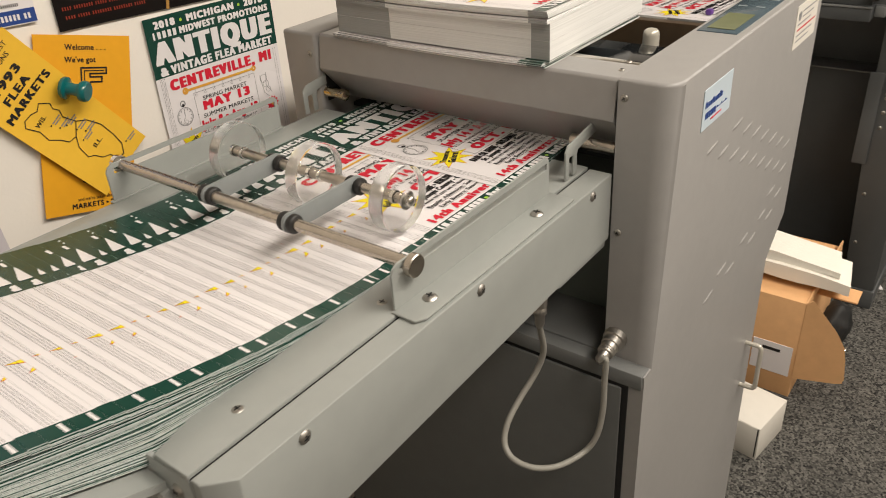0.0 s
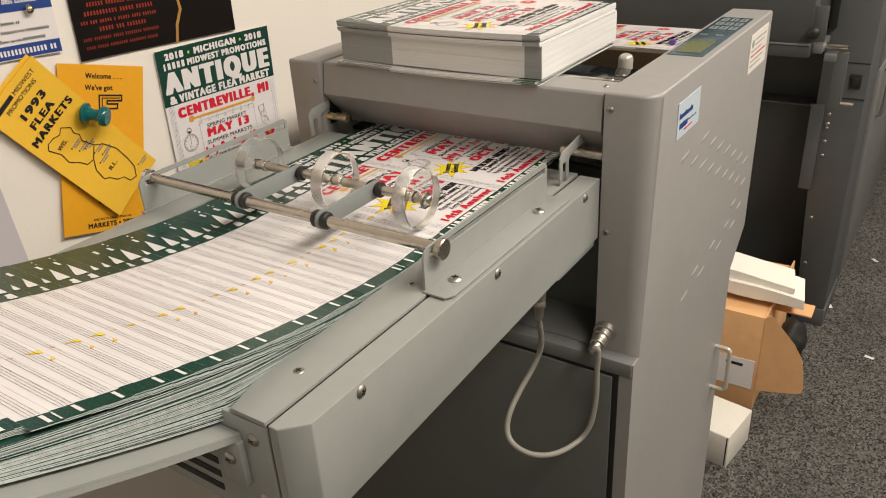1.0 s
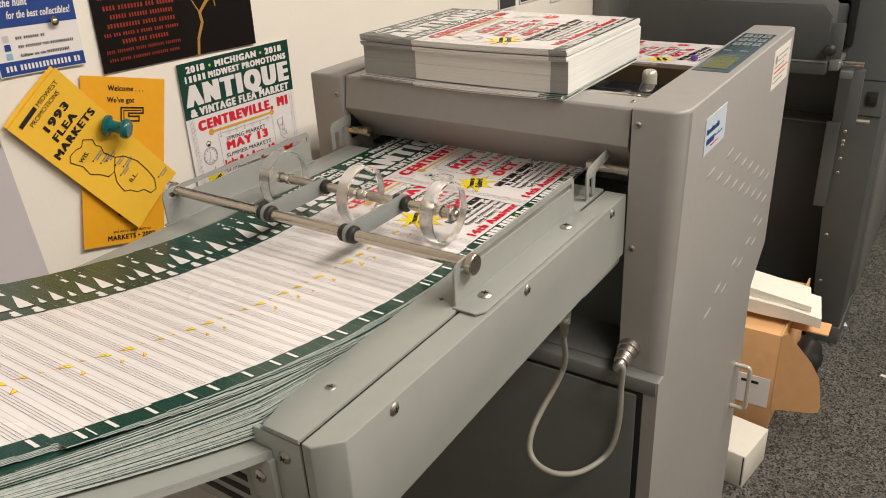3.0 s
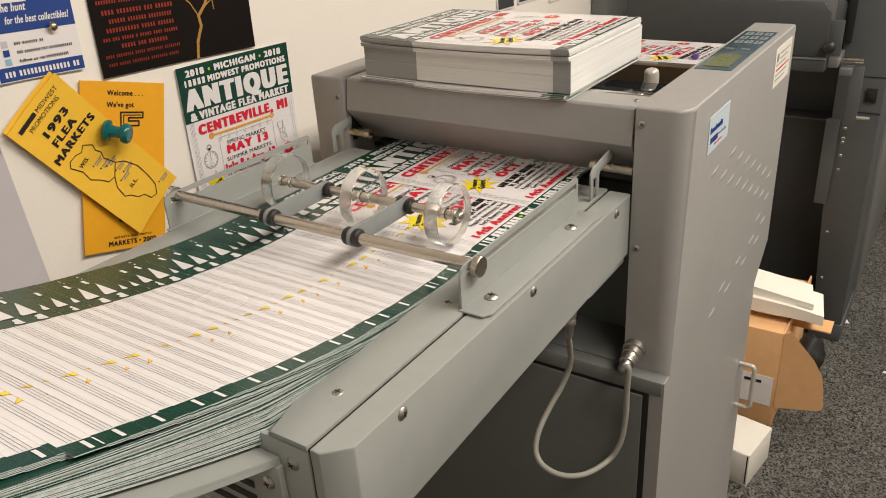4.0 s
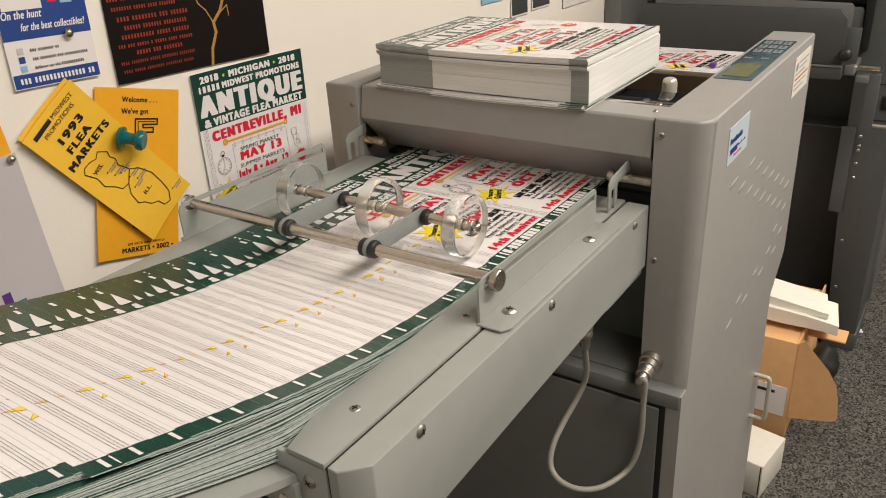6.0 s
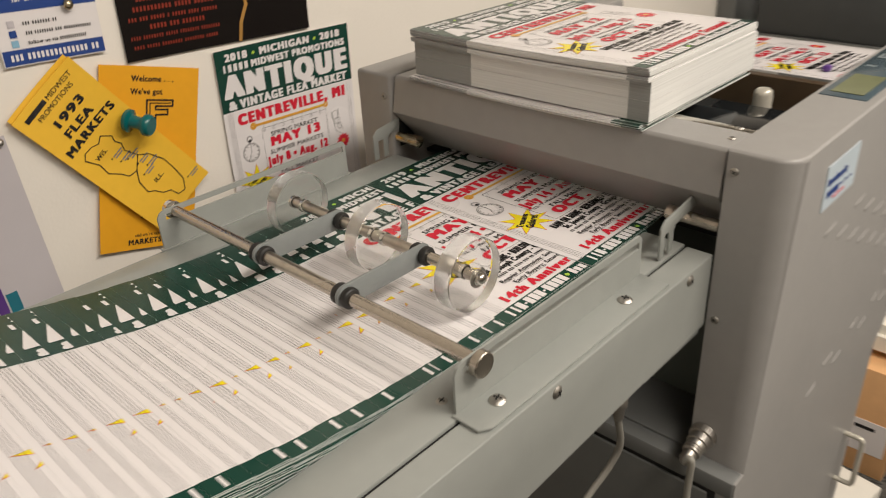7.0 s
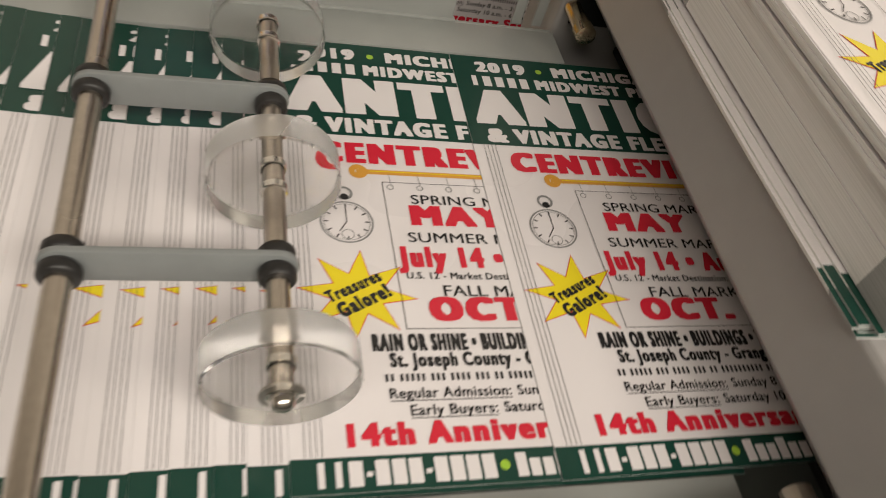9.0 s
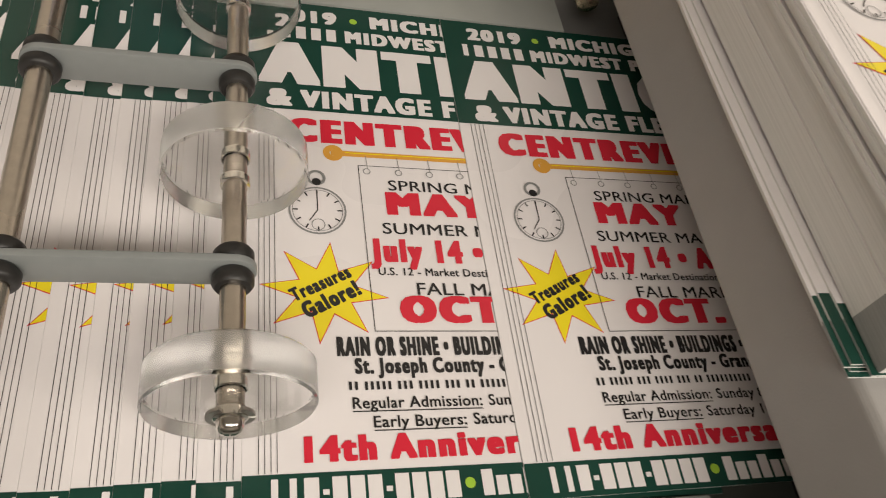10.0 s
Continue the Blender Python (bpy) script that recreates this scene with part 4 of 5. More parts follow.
def flyers():
    rnd = random.Random(7)
    lefts = [-0.082, -0.193, -0.209, -0.221]
    while lefts[-1] > -0.700:
        lefts.append(lefts[-1] - rnd.choice((0.0105, 0.0140, 0.0158, 0.0165, 0.0172, 0.0185) if lefts[-1] > -0.590 or lefts[-1] < -0.606 else (0.0034, 0.0030, 0.0040)))

    def seen(x):
        """Which sheet, counted from the newest, lies open at x; with fractions between."""
        for i, left in enumerate(lefts):
            if x >= left:
                return i
        return len(lefts)

    for i, left in enumerate(lefts):
        dy, sk = rnd.uniform(-0.0009, 0.0009), rnd.uniform(-0.003, 0.003)
        if i < 2:
            dy, sk = (0.0, 0.002) if i == 0 else (0.0010, 0.0)
        # the oldest sheets lie pushed back from the rest
        if left < -0.603:
            dy += 0.0065
        open_w = (SHEET_W if i == 0 else lefts[i - 1] - left) * 1000

        def top(x, i=i):
            return pile_top(x) - 0.00055 * max(0, i - seen(x)) + (0.0007 if i == 0 else 0)

        def place(u, v, lift, left=left, dy=dy, sk=sk, top=top):
            x = left + u / 1000
            return (x, FAR_Y + dy + sk * u / 216 - TALL * v / 1000, top(min(x, left + 0.215)) + lift)

        edges = sorted({left, left + SHEET_W} | {left + SHEET_W * k / 14 for k in range(15)} | {l + d for l in lefts for d in (-0.0002, 0.0002) if left < l + d < left + SHEET_W})
        bm = slab(edges, FAR_Y + dy - SHEET_H * TALL, FAR_Y + dy, top, 0.00022 if i < 3 else 0.0005)
        for v in bm.verts:
            v.co.y += sk * (v.co.x - left) / SHEET_W
        ob = to_object("flyer", bm, [M_PAPER, M_EDGE], smooth=0)
        tagged(ob, "glossy white market flyer with green bands, shingled on the tray" if i > 1 else "glossy white market flyer with green bands, just delivered", "flyer", "flyers on the delivery tray")
        if i:
            lay_print(ob, ART_2019, place, open_w - 0.1)
            us = [(x - left) * 1000 for x in edges if x - left > open_w / 1000 - 1e-5]
            tail = ([(u, 264.5) for u in us] + [(u, 279) for u in us], [(k, len(us) + k, len(us) + k + 1, k + 1) for k in range(len(us) - 1)], M_GREEN)
            print_part("covered_footer", [tail], place, ob, 0.00012)
        else:
            lay_print(ob, ART_2019, place)
    # older sheets underneath, whose ends step back towards the tray
    n = 64
    for j in range(n):
        f = (j + 0.5) / n
        right = -0.475 + 0.215 * f + rnd.uniform(-0.004, 0.004)
        dy, sk = rnd.uniform(-0.0005, 0.0005), rnd.uniform(-0.0006, 0.0006)
        bend = rnd.uniform(-0.0003, 0.0003)

        def under(x, f=f, bend=bend):
            return pile_top(x) - 0.0042 - (1 - f) * max(pile_depth(x) - 0.0042, 0.0) + bend

        a = -0.712 + rnd.uniform(0, 0.010)
        bm = slab([a + (right - a) * k / 22 for k in range(23)], FAR_Y + dy - SHEET_H * TALL, FAR_Y + dy, under, rnd.choice((0.00058, 0.00066, 0.00072)))
        for v in bm.verts:
            v.co.y += sk * (v.co.x - a) / SHEET_W
        ob = to_object("flyer", bm, [M_PAPER, M_EDGE if rnd.random() < 0.93 else M_GREEN], smooth=0)
        tagged(ob, "white market flyer lower in the fanned pile, cut edge showing", "flyer", "flyers on the delivery tray")
        band = bmesh.new()
        rows = []
        for k in range(23):
            x = a + (right - a) * k / 22
            y = FAR_Y + dy - SHEET_H * TALL + sk * (x - a) / SHEET_W
            rows.append((band.verts.new((x, y + 0.0148, under(x) + 0.00008)), band.verts.new((x, y, under(x) + 0.00008))))
        for p, q in zip(rows, rows[1:]):
            band.faces.new((p[0], p[1], q[1], q[0]))
        part("footer_band", band, M_GREEN, ob)


flyers()


def feed_sheet():
    left, far = 0.3525, 0.290
    z = lambda x: 0.966 - 0.065 * (x - left)
    bm = slab([left + 0.0216 * k for k in range(11)], far - SHEET_H, far, z, 0.004)
    ob = to_object("flyer_sheet", bm, [M_PAPER, M_REAM], smooth=0)
    tagged(ob, "printed sheets waiting on the feed table", "paper sheet")
    lay_print(ob, ART_2019, lambda u, v, lift: (left + u / 1000, far - v / 1000, z(left + u / 1000) + lift))
    b2 = bm_box(0.388, 0.399, 0.052, 0.061, 0.9640, 0.9715, 0.0025)
    tagged(to_object("paper_clamp", b2, M_COLB, smooth=35), "small violet-blue clamp on the feed table", "clamp")


feed_sheet()


# ---------------------------------------------------------------- trimmed stack on the cutter
def stack():
    rnd = random.Random(3)
    base = root("flyer_stack", (0.11, 0.22, 0.998), "tall stack of trimmed market flyers on the cutter", "paper stack")
    z, k = 0.9995, 0
    left, far = 0.002, 0.3575
    plan = [0.0011] * 5 + [0.0186, 0.0178] + [0.0022] * 5
    for k, h in enumerate(plan):
        low = k < 5
        dx = rnd.uniform(-0.0035, 0.0035) if low else rnd.uniform(-0.0006, 0.0006)
        dy = rnd.uniform(-0.004, 0.004) if low else rnd.uniform(-0.0007, 0.0007)
        if k > 6:
            dx, dy = -0.0056 + rnd.uniform(-0.001, 0.001), rnd.uniform(-0.001, 0.001)
        ang = rnd.uniform(-1.0, 1.0) if low else rnd.uniform(-0.12, 0.12)
        set_back = 0.002 if low else 0.008
        x0, x1, y0, y1 = left + dx + set_back, left + SHEET_W - 0.004 + dx + set_back, far - SHEET_H - 0.002 + dy, far + dy
        bm = bmesh.new()
        nx, ny = 6, 10
        grid = []
        warp = 0.0022 if k > 6 else 0.0004
        for a in range(nx + 1):
            row = []
            for b in range(ny + 1):
                x, y = x0 + (x1 - x0) * a / nx, y0 + (y1 - y0) * b / ny
                row.append((x, y, -warp * math.sin(math.pi * b / ny) * (1 - a / nx) + (0.0012 if k > 8 else 0) * (1 - a / nx) ** 2 - (0.002 * math.sin(math.pi * b / ny) * max(0, 1 - 3 * a / nx) if low else 0)))
            grid.append(row)
        tops = [[bm.verts.new((x, y, z + h - 0.00015 + s)) for x, y, s in r] for r in grid]
        lows = [[bm.verts.new((x, y, z + s)) for x, y, s in r] for r in grid]
        for a in range(nx):
            for b in range(ny):
                bm.faces.new((tops[a][b], tops[a + 1][b], tops[a + 1][b + 1], tops[a][b + 1])).material_index = 2 if low and b == 0 else 0
                bm.faces.new((lows[a][b], lows[a][b + 1], lows[a + 1][b + 1], lows[a + 1][b]))
        rim = [(a, 0) for a in range(nx)] + [(nx, b) for b in range(ny)] + [(a, ny) for a in range(nx, 0, -1)] + [(0, b) for b in range(ny, 0, -1)]
        for (a, b), (c, d) in zip(rim, rim[1:] + rim[:1]):
            bm.faces.new((lows[a][b], lows[c][d], tops[c][d], tops[a][b])).material_index = 1
        bmesh.ops.rotate(bm, cent=(left + 0.11, far - 0.14, z), matrix=Matrix.Rotation(radians(ang), 3, "Z"), verts=bm.verts[:])
        part("ream_layer", bm, [M_PAPER, M_REAM, M_GREEN], base, smooth=0)
        z += h
    warp = 0.0022

    def place(u, v, lift):
        a, b = min(u / 222, 1), 1 - v / 279
        return (left + 0.0028 + u / 1000 * 0.98, far - v / 1000, z - 0.00015 - warp * math.sin(math.pi * b) * (1 - a) + 0.0012 * (1 - a) ** 2 + lift + 0.0003)

    sheet = bmesh.new()
    nx, ny = 6, 10
    g = [[sheet.verts.new(place(216 * a / nx, 279 * b / ny, -0.00005)) for b in range(ny + 1)] for a in range(nx + 1)]
    for a in range(nx):
        for b in range(ny):
            sheet.faces.new((g[a][b], g[a][b + 1], g[a + 1][b + 1], g[a + 1][b]))
    face = part("top_flyer", sheet, M_PAPER, base, "printed top sheet", smooth=30)
    lay_print(face, ART_2019, place)


stack()


# ---------------------------------------------------------------- papers pinned to the wall
def pinned(name, x0, z1, w, h, deg, material, label, category, curl=0.0, gap=0.0012, thick=0.0005):
    """A sheet on the wall; its top left corner at x0, z1, turned by deg about it. Returns it and the artwork's place function."""
    a = radians(deg)
    c, s = math.cos(a), math.sin(a)

    def place(u, v, lift):
        u, v = u / 1000, v / 1000
        off = gap + curl * ((u / w - 0.45) ** 2 + 0.6 * (v / h) ** 3)
        return (x0 + u * c + v * s, WALL_Y - off - lift, z1 + u * s - v * c)

    bm = bmesh.new()
    nx, ny = 10, 12
    for lift, tag in ((0.0, 0), (-thick, 1)):
        g = [[bm.verts.new(place(w * 1000 * i / nx, h * 1000 * j / ny, lift)) for j in range(ny + 1)] for i in range(nx + 1)]
        if tag == 0:
            first = g
        for i in range(nx):
            for j in range(ny):
                bm.faces.new((g[i][j], g[i][j + 1], g[i + 1][j + 1], g[i + 1][j]))
    rim = [(i, 0) for i in range(nx)] + [(nx, j) for j in range(ny)] + [(i, ny) for i in range(nx, 0, -1)] + [(0, j) for j in range(ny, 0, -1)]
    for (i, j), (k, l) in zip(rim, rim[1:] + rim[:1]):
        bm.faces.new((first[i][j], first[k][l], g[k][l], g[i][j]))
    ob = to_object(name, bm, material, smooth=30)
    return tagged(ob, label, category), place


def pin(x, z, off, r, m, label, jumbo=False):
    y = WALL_Y - off
    base = root("push_pin", (x, y, z), label, "push pin")
    if jumbo:
        tip = (x + 0.016, y - 0.025, z - 0.007)
        part("pin_head", bm_lathe((x, y, z), tip, [(0, 0.0122), (0.05, 0.0133), (0.16, 0.0133), (0.22, 0.0083), (0.45, 0.0071), (0.66, 0.0079), (0.72, 0.0119), (0.80, 0.0128), (0.94, 0.0122), (1, 0.0103)], 32), m, base, smooth=40)
        part("needle", bm_cyl((x, y, z), (x - 0.006, y + off + 0.004, z - 0.001), 0.0009, None, 8), M_ZINC, base)
    else:
        part("pin_head", bm_lathe((x, y, z), (x, y - 0.006, z), [(0, r * 0.8), (0.3, r), (0.7, r * 0.8), (1, r * 0.3)], 18), m, base, smooth=60)
        part("needle", bm_cyl((x, y, z), (x, y + off + 0.004, z), 0.0006, None, 8), M_ZINC, base)


def wall_papers():
    ob, pl = pinned("wall_flyer", -0.0835, 1.0135, 0.212, 0.279, -1.1, M_PAPER, "older market flyer with green band pinned to wall", "flyer", 0.010)
    lay_print(ob, ART_2018, lambda u, v, lift: pl(u * 0.98, v * 0.955, lift))
    # black poster with dull red names, kept as bars
    ob, pl = pinned("black_poster", -0.1735, 1.452, 0.254, 0.427, -2.2, M_POSTER, "black poster with dull red lettering and straw figure", "poster", 0.004, 0.0008)
    arts = []
    rows = [(6, 60, 330, 7.0, (4, 3, 5)), (10, 105, 341, 4.4, (8, 5, 4, 7)), (15, 122, 354, 5.6, (4, 8, 3, 6)), (23, 118, 364.5, 5.2, (6, 7, 9)), (17, 120, 375, 5.2, (11, 5, 6)),
            (10, 123, 385, 4.2, (3, 3, 5, 1, 5, 4, 6)), (34, 105, 395, 5.2, (5, 3, 7)), (9, 123, 405, 4.0, (4, 8, 5, 8, 8)), (11, 119, 415, 3.8, (4, 5, 8, 8, 5))]
    for u0, u1, v, cap, words in rows:
        arts += letters(u0, u1, v, cap, M_REDTXT, words)
    print_part("lettering", arts, pl, ob, 0.0005)
    straw = [stroke([(148, 426), (152, 405), (162, 385), (160, 372), (174, 358), (182, 342), (200, 310)], 4.5, M_STRAW), stroke([(160, 372), (150, 355), (139, 345), (134, 330)], 1.8, M_STRAW),
             stroke([(174, 360), (187, 352), (188, 366)], 1.5, M_STRAW), stroke([(186, 334), (197, 330), (193, 342)], 3.0, M_LIME)]
    for limb in straw:
        print_part("straw_drawing", [limb], pl, ob, 0.0006)
    # blue and white card
    ob, pl = pinned("blue_card", -0.3055, 1.2696, 0.1040, 0.222, -2.5, M_PAPER, "blue and white advertising card pinned to wall", "card", 0.004, 0.0016)
    print_part("blue_print", [field(0, 104, 0, 170, M_BLUE), field(1, 103.5, 206, 221, M_BLUE)], pl, ob, 0.0003)
    arts = [word("On the hunt", 3, 49, 148, 8.5, M_WHITE, 0.03, 0.2), word("for the best collectibles!", 22, 97, 161, 8, M_WHITE, 0.03, 0.2)] + letters(8, 99, 216.8, 6.2, M_WHITE, (3, 14, 2))
    arts += letters(27, 62, 183.5, 3.2, M_BLACK, (3, 7, 2)) + letters(28, 95, 193.0, 3.2, M_BLACK, (3, 8, 3, 12)) + [word("follow us via", 28, 58, 202.5, 3.6, M_BLACK, 0.02)] + letters(60, 88, 202.5, 3.4, M_BLACK, (13,))
    arts += [bar(12, 19, 178, 185, M_LILAC), bar(12, 19, 187.5, 194.5, M_BLUE), bar(12, 19, 197, 204, M_SKY), bar(6, 52, 126, 139, M_WHITE), bar(60, 70, 118, 134, M_RED), bar(74, 88, 116, 136, M_SKY)]
    print_part("lettering", arts[:-2], pl, ob, 0.0006)
    print_part("picture_patch", arts[-2:-1], pl, ob, 0.0007)
    print_part("picture_patch", arts[-1:], pl, ob, 0.0007)
    pin(-0.239, 1.0975, 0.006, 0.0056, M_BRASS, "small brass dome pin in the blue card")
    # goldenrod booklet
    ob, pl = pinned("goldenrod_booklet", -0.2225, 1.031, 0.120, 0.2165, -14.8, M_GOLDPAPER, "goldenrod booklet cover pinned to wall", "booklet", 0.006, 0.003, 0.0012)
    b = M_BLACK
    arts = [word("Welcome . . .", 37, 88, 17, 6.6, b, 0.03), word("We've got", 36, 75, 31.5, 6.6, b, 0.03)]
    arts += [stroke([(56, 64), (56, 38), (88, 38), (88, 45), (67, 45), (67, 49), (82, 49), (82, 55), (67, 55), (67, 64)], 2.0, b, True), stroke([(60, 61), (60, 41.5), (85, 41.5)], 1.2, b)]
    arts += [stroke([(52, 176), (66, 182), (78, 178), (76, 168), (62, 166)], 5.0, b), word("and we're takin' them to", 42, 98, 201, 4, b, 0.008), word("MARKETS \u2022 2002 \u2022", 34, 111, 210.5, 6.5, b, 0.04)]
    for art in arts:
        print_part("lettering", [art], pl, ob, 0.0005)
    # yellow folded leaflet, turned on its pin
    ob, pl = pinned("yellow_leaflet", -0.3274, 0.9937, 0.0910, 0.213, 36.5, M_YELPAPER, "yellow folded leaflet with a line map, pinned askew", "leaflet", 0.010, 0.008, 0.0016)
    # its second leaf stands a little proud along the fold
    bm = bmesh.new()
    leaf = [[[bm.verts.new(pl(0.8 + 89 * i / 6, -4.0 + 209 * j / 8, lift)) for j in range(9)] for i in range(7)] for lift in (-0.0036, -0.0042)]
    for g in leaf:
        for i in range(6):
            for j in range(8):
                bm.faces.new((g[i][j], g[i][j + 1], g[i + 1][j + 1], g[i + 1][j]))
    part("back_leaf", bm, M_YELPAPER, ob, "second leaf behind the cover", 30)
    arts = [bar(10, 40, 8, 13.5, b), word("MIDWEST", 43, 80, 13.5, 5.5, b, 0.0), word("PROMOTIONS", 20, 72, 22.5, 5.5, b, 0.0)]
    arts += [word("1993", 26, 68, 41, 9.5, b, 0.06), word("FLEA", 24, 65, 56.5, 9.5, b, 0.06), word("MARKETS", 8, 83, 71, 9.5, b, 0.06)]
    wis = [(14, 84), (20, 79), (30, 80), (38, 84), (46, 80), (54, 90), (51, 97), (54, 104), (50, 112), (55, 128), (40, 139), (30, 136), (26, 126), (18, 114), (20, 100)]
    ill = [(55, 128), (64, 138), (70, 156), (69, 176), (66, 192), (57, 202), (48, 199), (46, 188), (38, 182), (34, 172), (28, 166), (31, 150), (40, 139)]
    arts += [stroke(wis, 1.1, b, True), stroke(ill, 1.1, b, True), word("WIS.", 22, 38, 97, 5.5, b, 0.02), word("ILL.", 43, 57, 168, 5.5, b, 0.02)]
    for cu, cv in ((36, 108), (40, 118), (47, 123), (50, 136), (55, 146), (44, 150), (74, 196)):
        arts += bars(cu, cu + 14, cv, 1.6, M_GREYINK, (3, 4), 0.3) + bars(cu + 1, cu + 12, cv + 3, 1.6, M_GREYINK, (5, 2), 0.3)
        arts += [circle(cu - 2.5, cv - 1, 1.1, b, 10)]
    print_part("lettering", arts, pl, ob, 0.0005)
    pin(-0.212, 0.9675, 0.014, 0.016, M_TEAL, "giant teal plastic push pin holding the leaflet", True)
    # lilac photo sheet at the wall's near end
    ob, pl = pinned("photo_sheet", -0.552, 0.975, 0.216, 0.279, 2.5, M_LILAC, "pale lilac photo print pinned to wall", "photo print", 0.010, 0.002)
    arts = [bar(148, 158, 150, 190, M_COLB), bar(160, 172, 165, 192, M_COLA), bar(136, 146, 160, 188, M_RED), bar(124, 134, 150, 186, M_YELLOW), bar(96, 120, 120, 180, M_LIME)]
    for a in arts:
        print_part("picture_patch", [a], pl, ob, 0.0005)
    print_part("caption_bars", bars(100, 190, 204, 2.2, M_GREYINK, (5, 7, 3, 6), 0.4), pl, ob, 0.0005)
    pin(-0.343, 0.979, 0.006, 0.0045, M_ZINC, "small steel push pin in the photo print")
    ob, pl = pinned("orange_note", -0.42, 1.045, 0.077, 0.070, 3, M_GOLDPAPER, "small orange note pinned to wall", "note", 0.004)
    # small papers farther along
    for x, z, w, h, m, lab in ((0.668, 1.10, 0.085, 0.106, M_SKY, "small light blue card on wall"), (0.788, 1.06, 0.078, 0.112, M_PAPER, "small printed photo card on wall"), (0.884, 1.05, 0.090, 0.100, M_PAPER, "small printed photo card on wall"), (1.045, 1.06, 0.16, 0.13, M_PAPER, "small white and red notice on wall")):
        ob, pl = pinned("wall_card", x, z, w, h, -1.0, m, lab, "card", 0.003)
        W, Hh = w * 1000, h * 1000
        if m is M_PAPER and x < 1:
            print_part("picture_patches", [bar(4, W - 4, 4, Hh * 0.45, M_GREYINK), bar(4, W - 4, Hh * 0.62, Hh - 4, M_BGD)], pl, ob, 0.0004)
            print_part("caption_bars", bars(8, W - 8, Hh * 0.56, 3, M_BLACK, (4, 3, 5), 0.3), pl, ob, 0.0004)
        else:
            print_part("caption_bars", bars(6, W - 6, Hh * 0.8, 4, M_RED if x > 1 else M_BLUE, (4, 3, 5), 0.3) + bars(6, W - 20, Hh * 0.5, 4, M_GREYINK, (4, 6), 0.3), pl, ob, 0.0004)


wall_papers()


# ---------------------------------------------------------------- boxes on the carpet
def white_box():
    base = root("white_box", (0.75, 0.03, FLOOR), "closed white cardboard mailing box on the carpet", "box")
    x0, x1, y0, y1, z1 = 0.688, 0.812, -0.046, 0.14, 0.048
    askew = Matrix.Rotation(radians(-9), 3, "Z")
    for name, b, m in (("carton", (x0, x1, y0, y1, FLOOR, z1, 0.0015), M_WBOX), ("tuck_flap", (x0 - 0.0016, x0 - 0.0004, y0 + 0.006, y1 - 0.004, FLOOR + 0.010, z1 - 0.001, 0.0004), M_WBOX),
                       ("lid_gap", (x0 - 0.0008, x0 + 0.001, y0 + 0.003, y0 + 0.0055, FLOOR + 0.008, z1 - 0.003), M_DARK)):
        bm = bm_box(*b)
        bmesh.ops.rotate(bm, cent=(x0, y0, 0), matrix=askew, verts=bm.verts[:])
        part(name, bm, m, base)


white_box()


def brown_carton():
    base = root("brown_carton", (1.0, 0.1, FLOOR), "open brown corrugated carton with bent flap", "carton")
    x0, x1, y0, y1, z1, t = 0.930, 1.26, -0.045, 0.28, 0.225, 0.004
    part("front_wall", bm_box(x0, x0 + t, y0, y1, FLOOR, z1, 0.001), M_CARDBD, base)
    part("back_wall", bm_box(x1 - t, x1, y0, y1, FLOOR, z1 - 0.02, 0.001), M_CARDBD, base)
    part("top_flap", bm_prism([(x0 + t, z1 - 0.001), (x0 + t, z1 - 0.004), (x1 - t, z1 - 0.024), (x1 - t, z1 - 0.021)], "y", y0 + 0.002, y1 - 0.002, 0.0006), M_CARDBD, base, "folded-in brown top flap")
    part("near_wall", bm_box(x0 + t, x1 - t, y0, y0 + t, FLOOR, z1, 0.001), M_CARDBD, base)
    part("far_wall", bm_box(x0 + t, x1 - t, y1 - t, y1, FLOOR, z1, 0.001), M_CARDBD, base)
    part("bottom", bm_box(x0 + t, x1 - t, y0 + t, y1 - t, FLOOR, FLOOR + t), M_CARDBD, base)
    # side flap hanging outwards, with rounded corner
    edge = [(-0.045, 0.225), (-0.058, 0.236), (-0.085, 0.205), (-0.115, 0.170), (-0.135, 0.135), (-0.143, 0.100), (-0.149, 0.050), (-0.146, 0.038), (-0.135, 0.033), (-0.045, 0.018)]
    bm = bmesh.new()
    lo = [bm.verts.new((x0 - 0.001 - 0.12 * (y + 0.045), y, z)) for y, z in edge]
    hi = [bm.verts.new(v.co + Vector((0.003, 0.002, 0.0))) for v in lo]
    n = len(lo)
    bm.faces.new(lo)
    bm.faces.new(hi[::-1])
    for i in range(n):
        bm.faces.new((lo[i], lo[(i + 1) % n], hi[(i + 1) % n], hi[i]))
    part("flap", bm, M_CARDBD, base, "bent-out brown flap")
    bm = bm_prism([(1.03, z1 - 0.030), (1.03, z1 - 0.026), (1.07, z1 - 0.016), (1.07, z1 - 0.020)], "y", y0 - 0.085, y0 - 0.001, 0.0006)
    part("flap", bm, M_CARDBD, base)
    lab = part("shipping_label", bm_box(x0 - 0.0016, x0 - 0.0002, -0.036, 0.052, 0.018, 0.100), M_PAPER, base, "white shipping label")
    part("bar", bm_box(x0 - 0.0022, x0 - 0.0018, -0.01, 0.03, 0.078, 0.086), M_BLACK, lab)
    part("tape", bm_box(x0 - 0.0012, x0 - 0.0002, 0.06, 0.11, 0.0, z1), M_WBOX, base)


brown_carton()


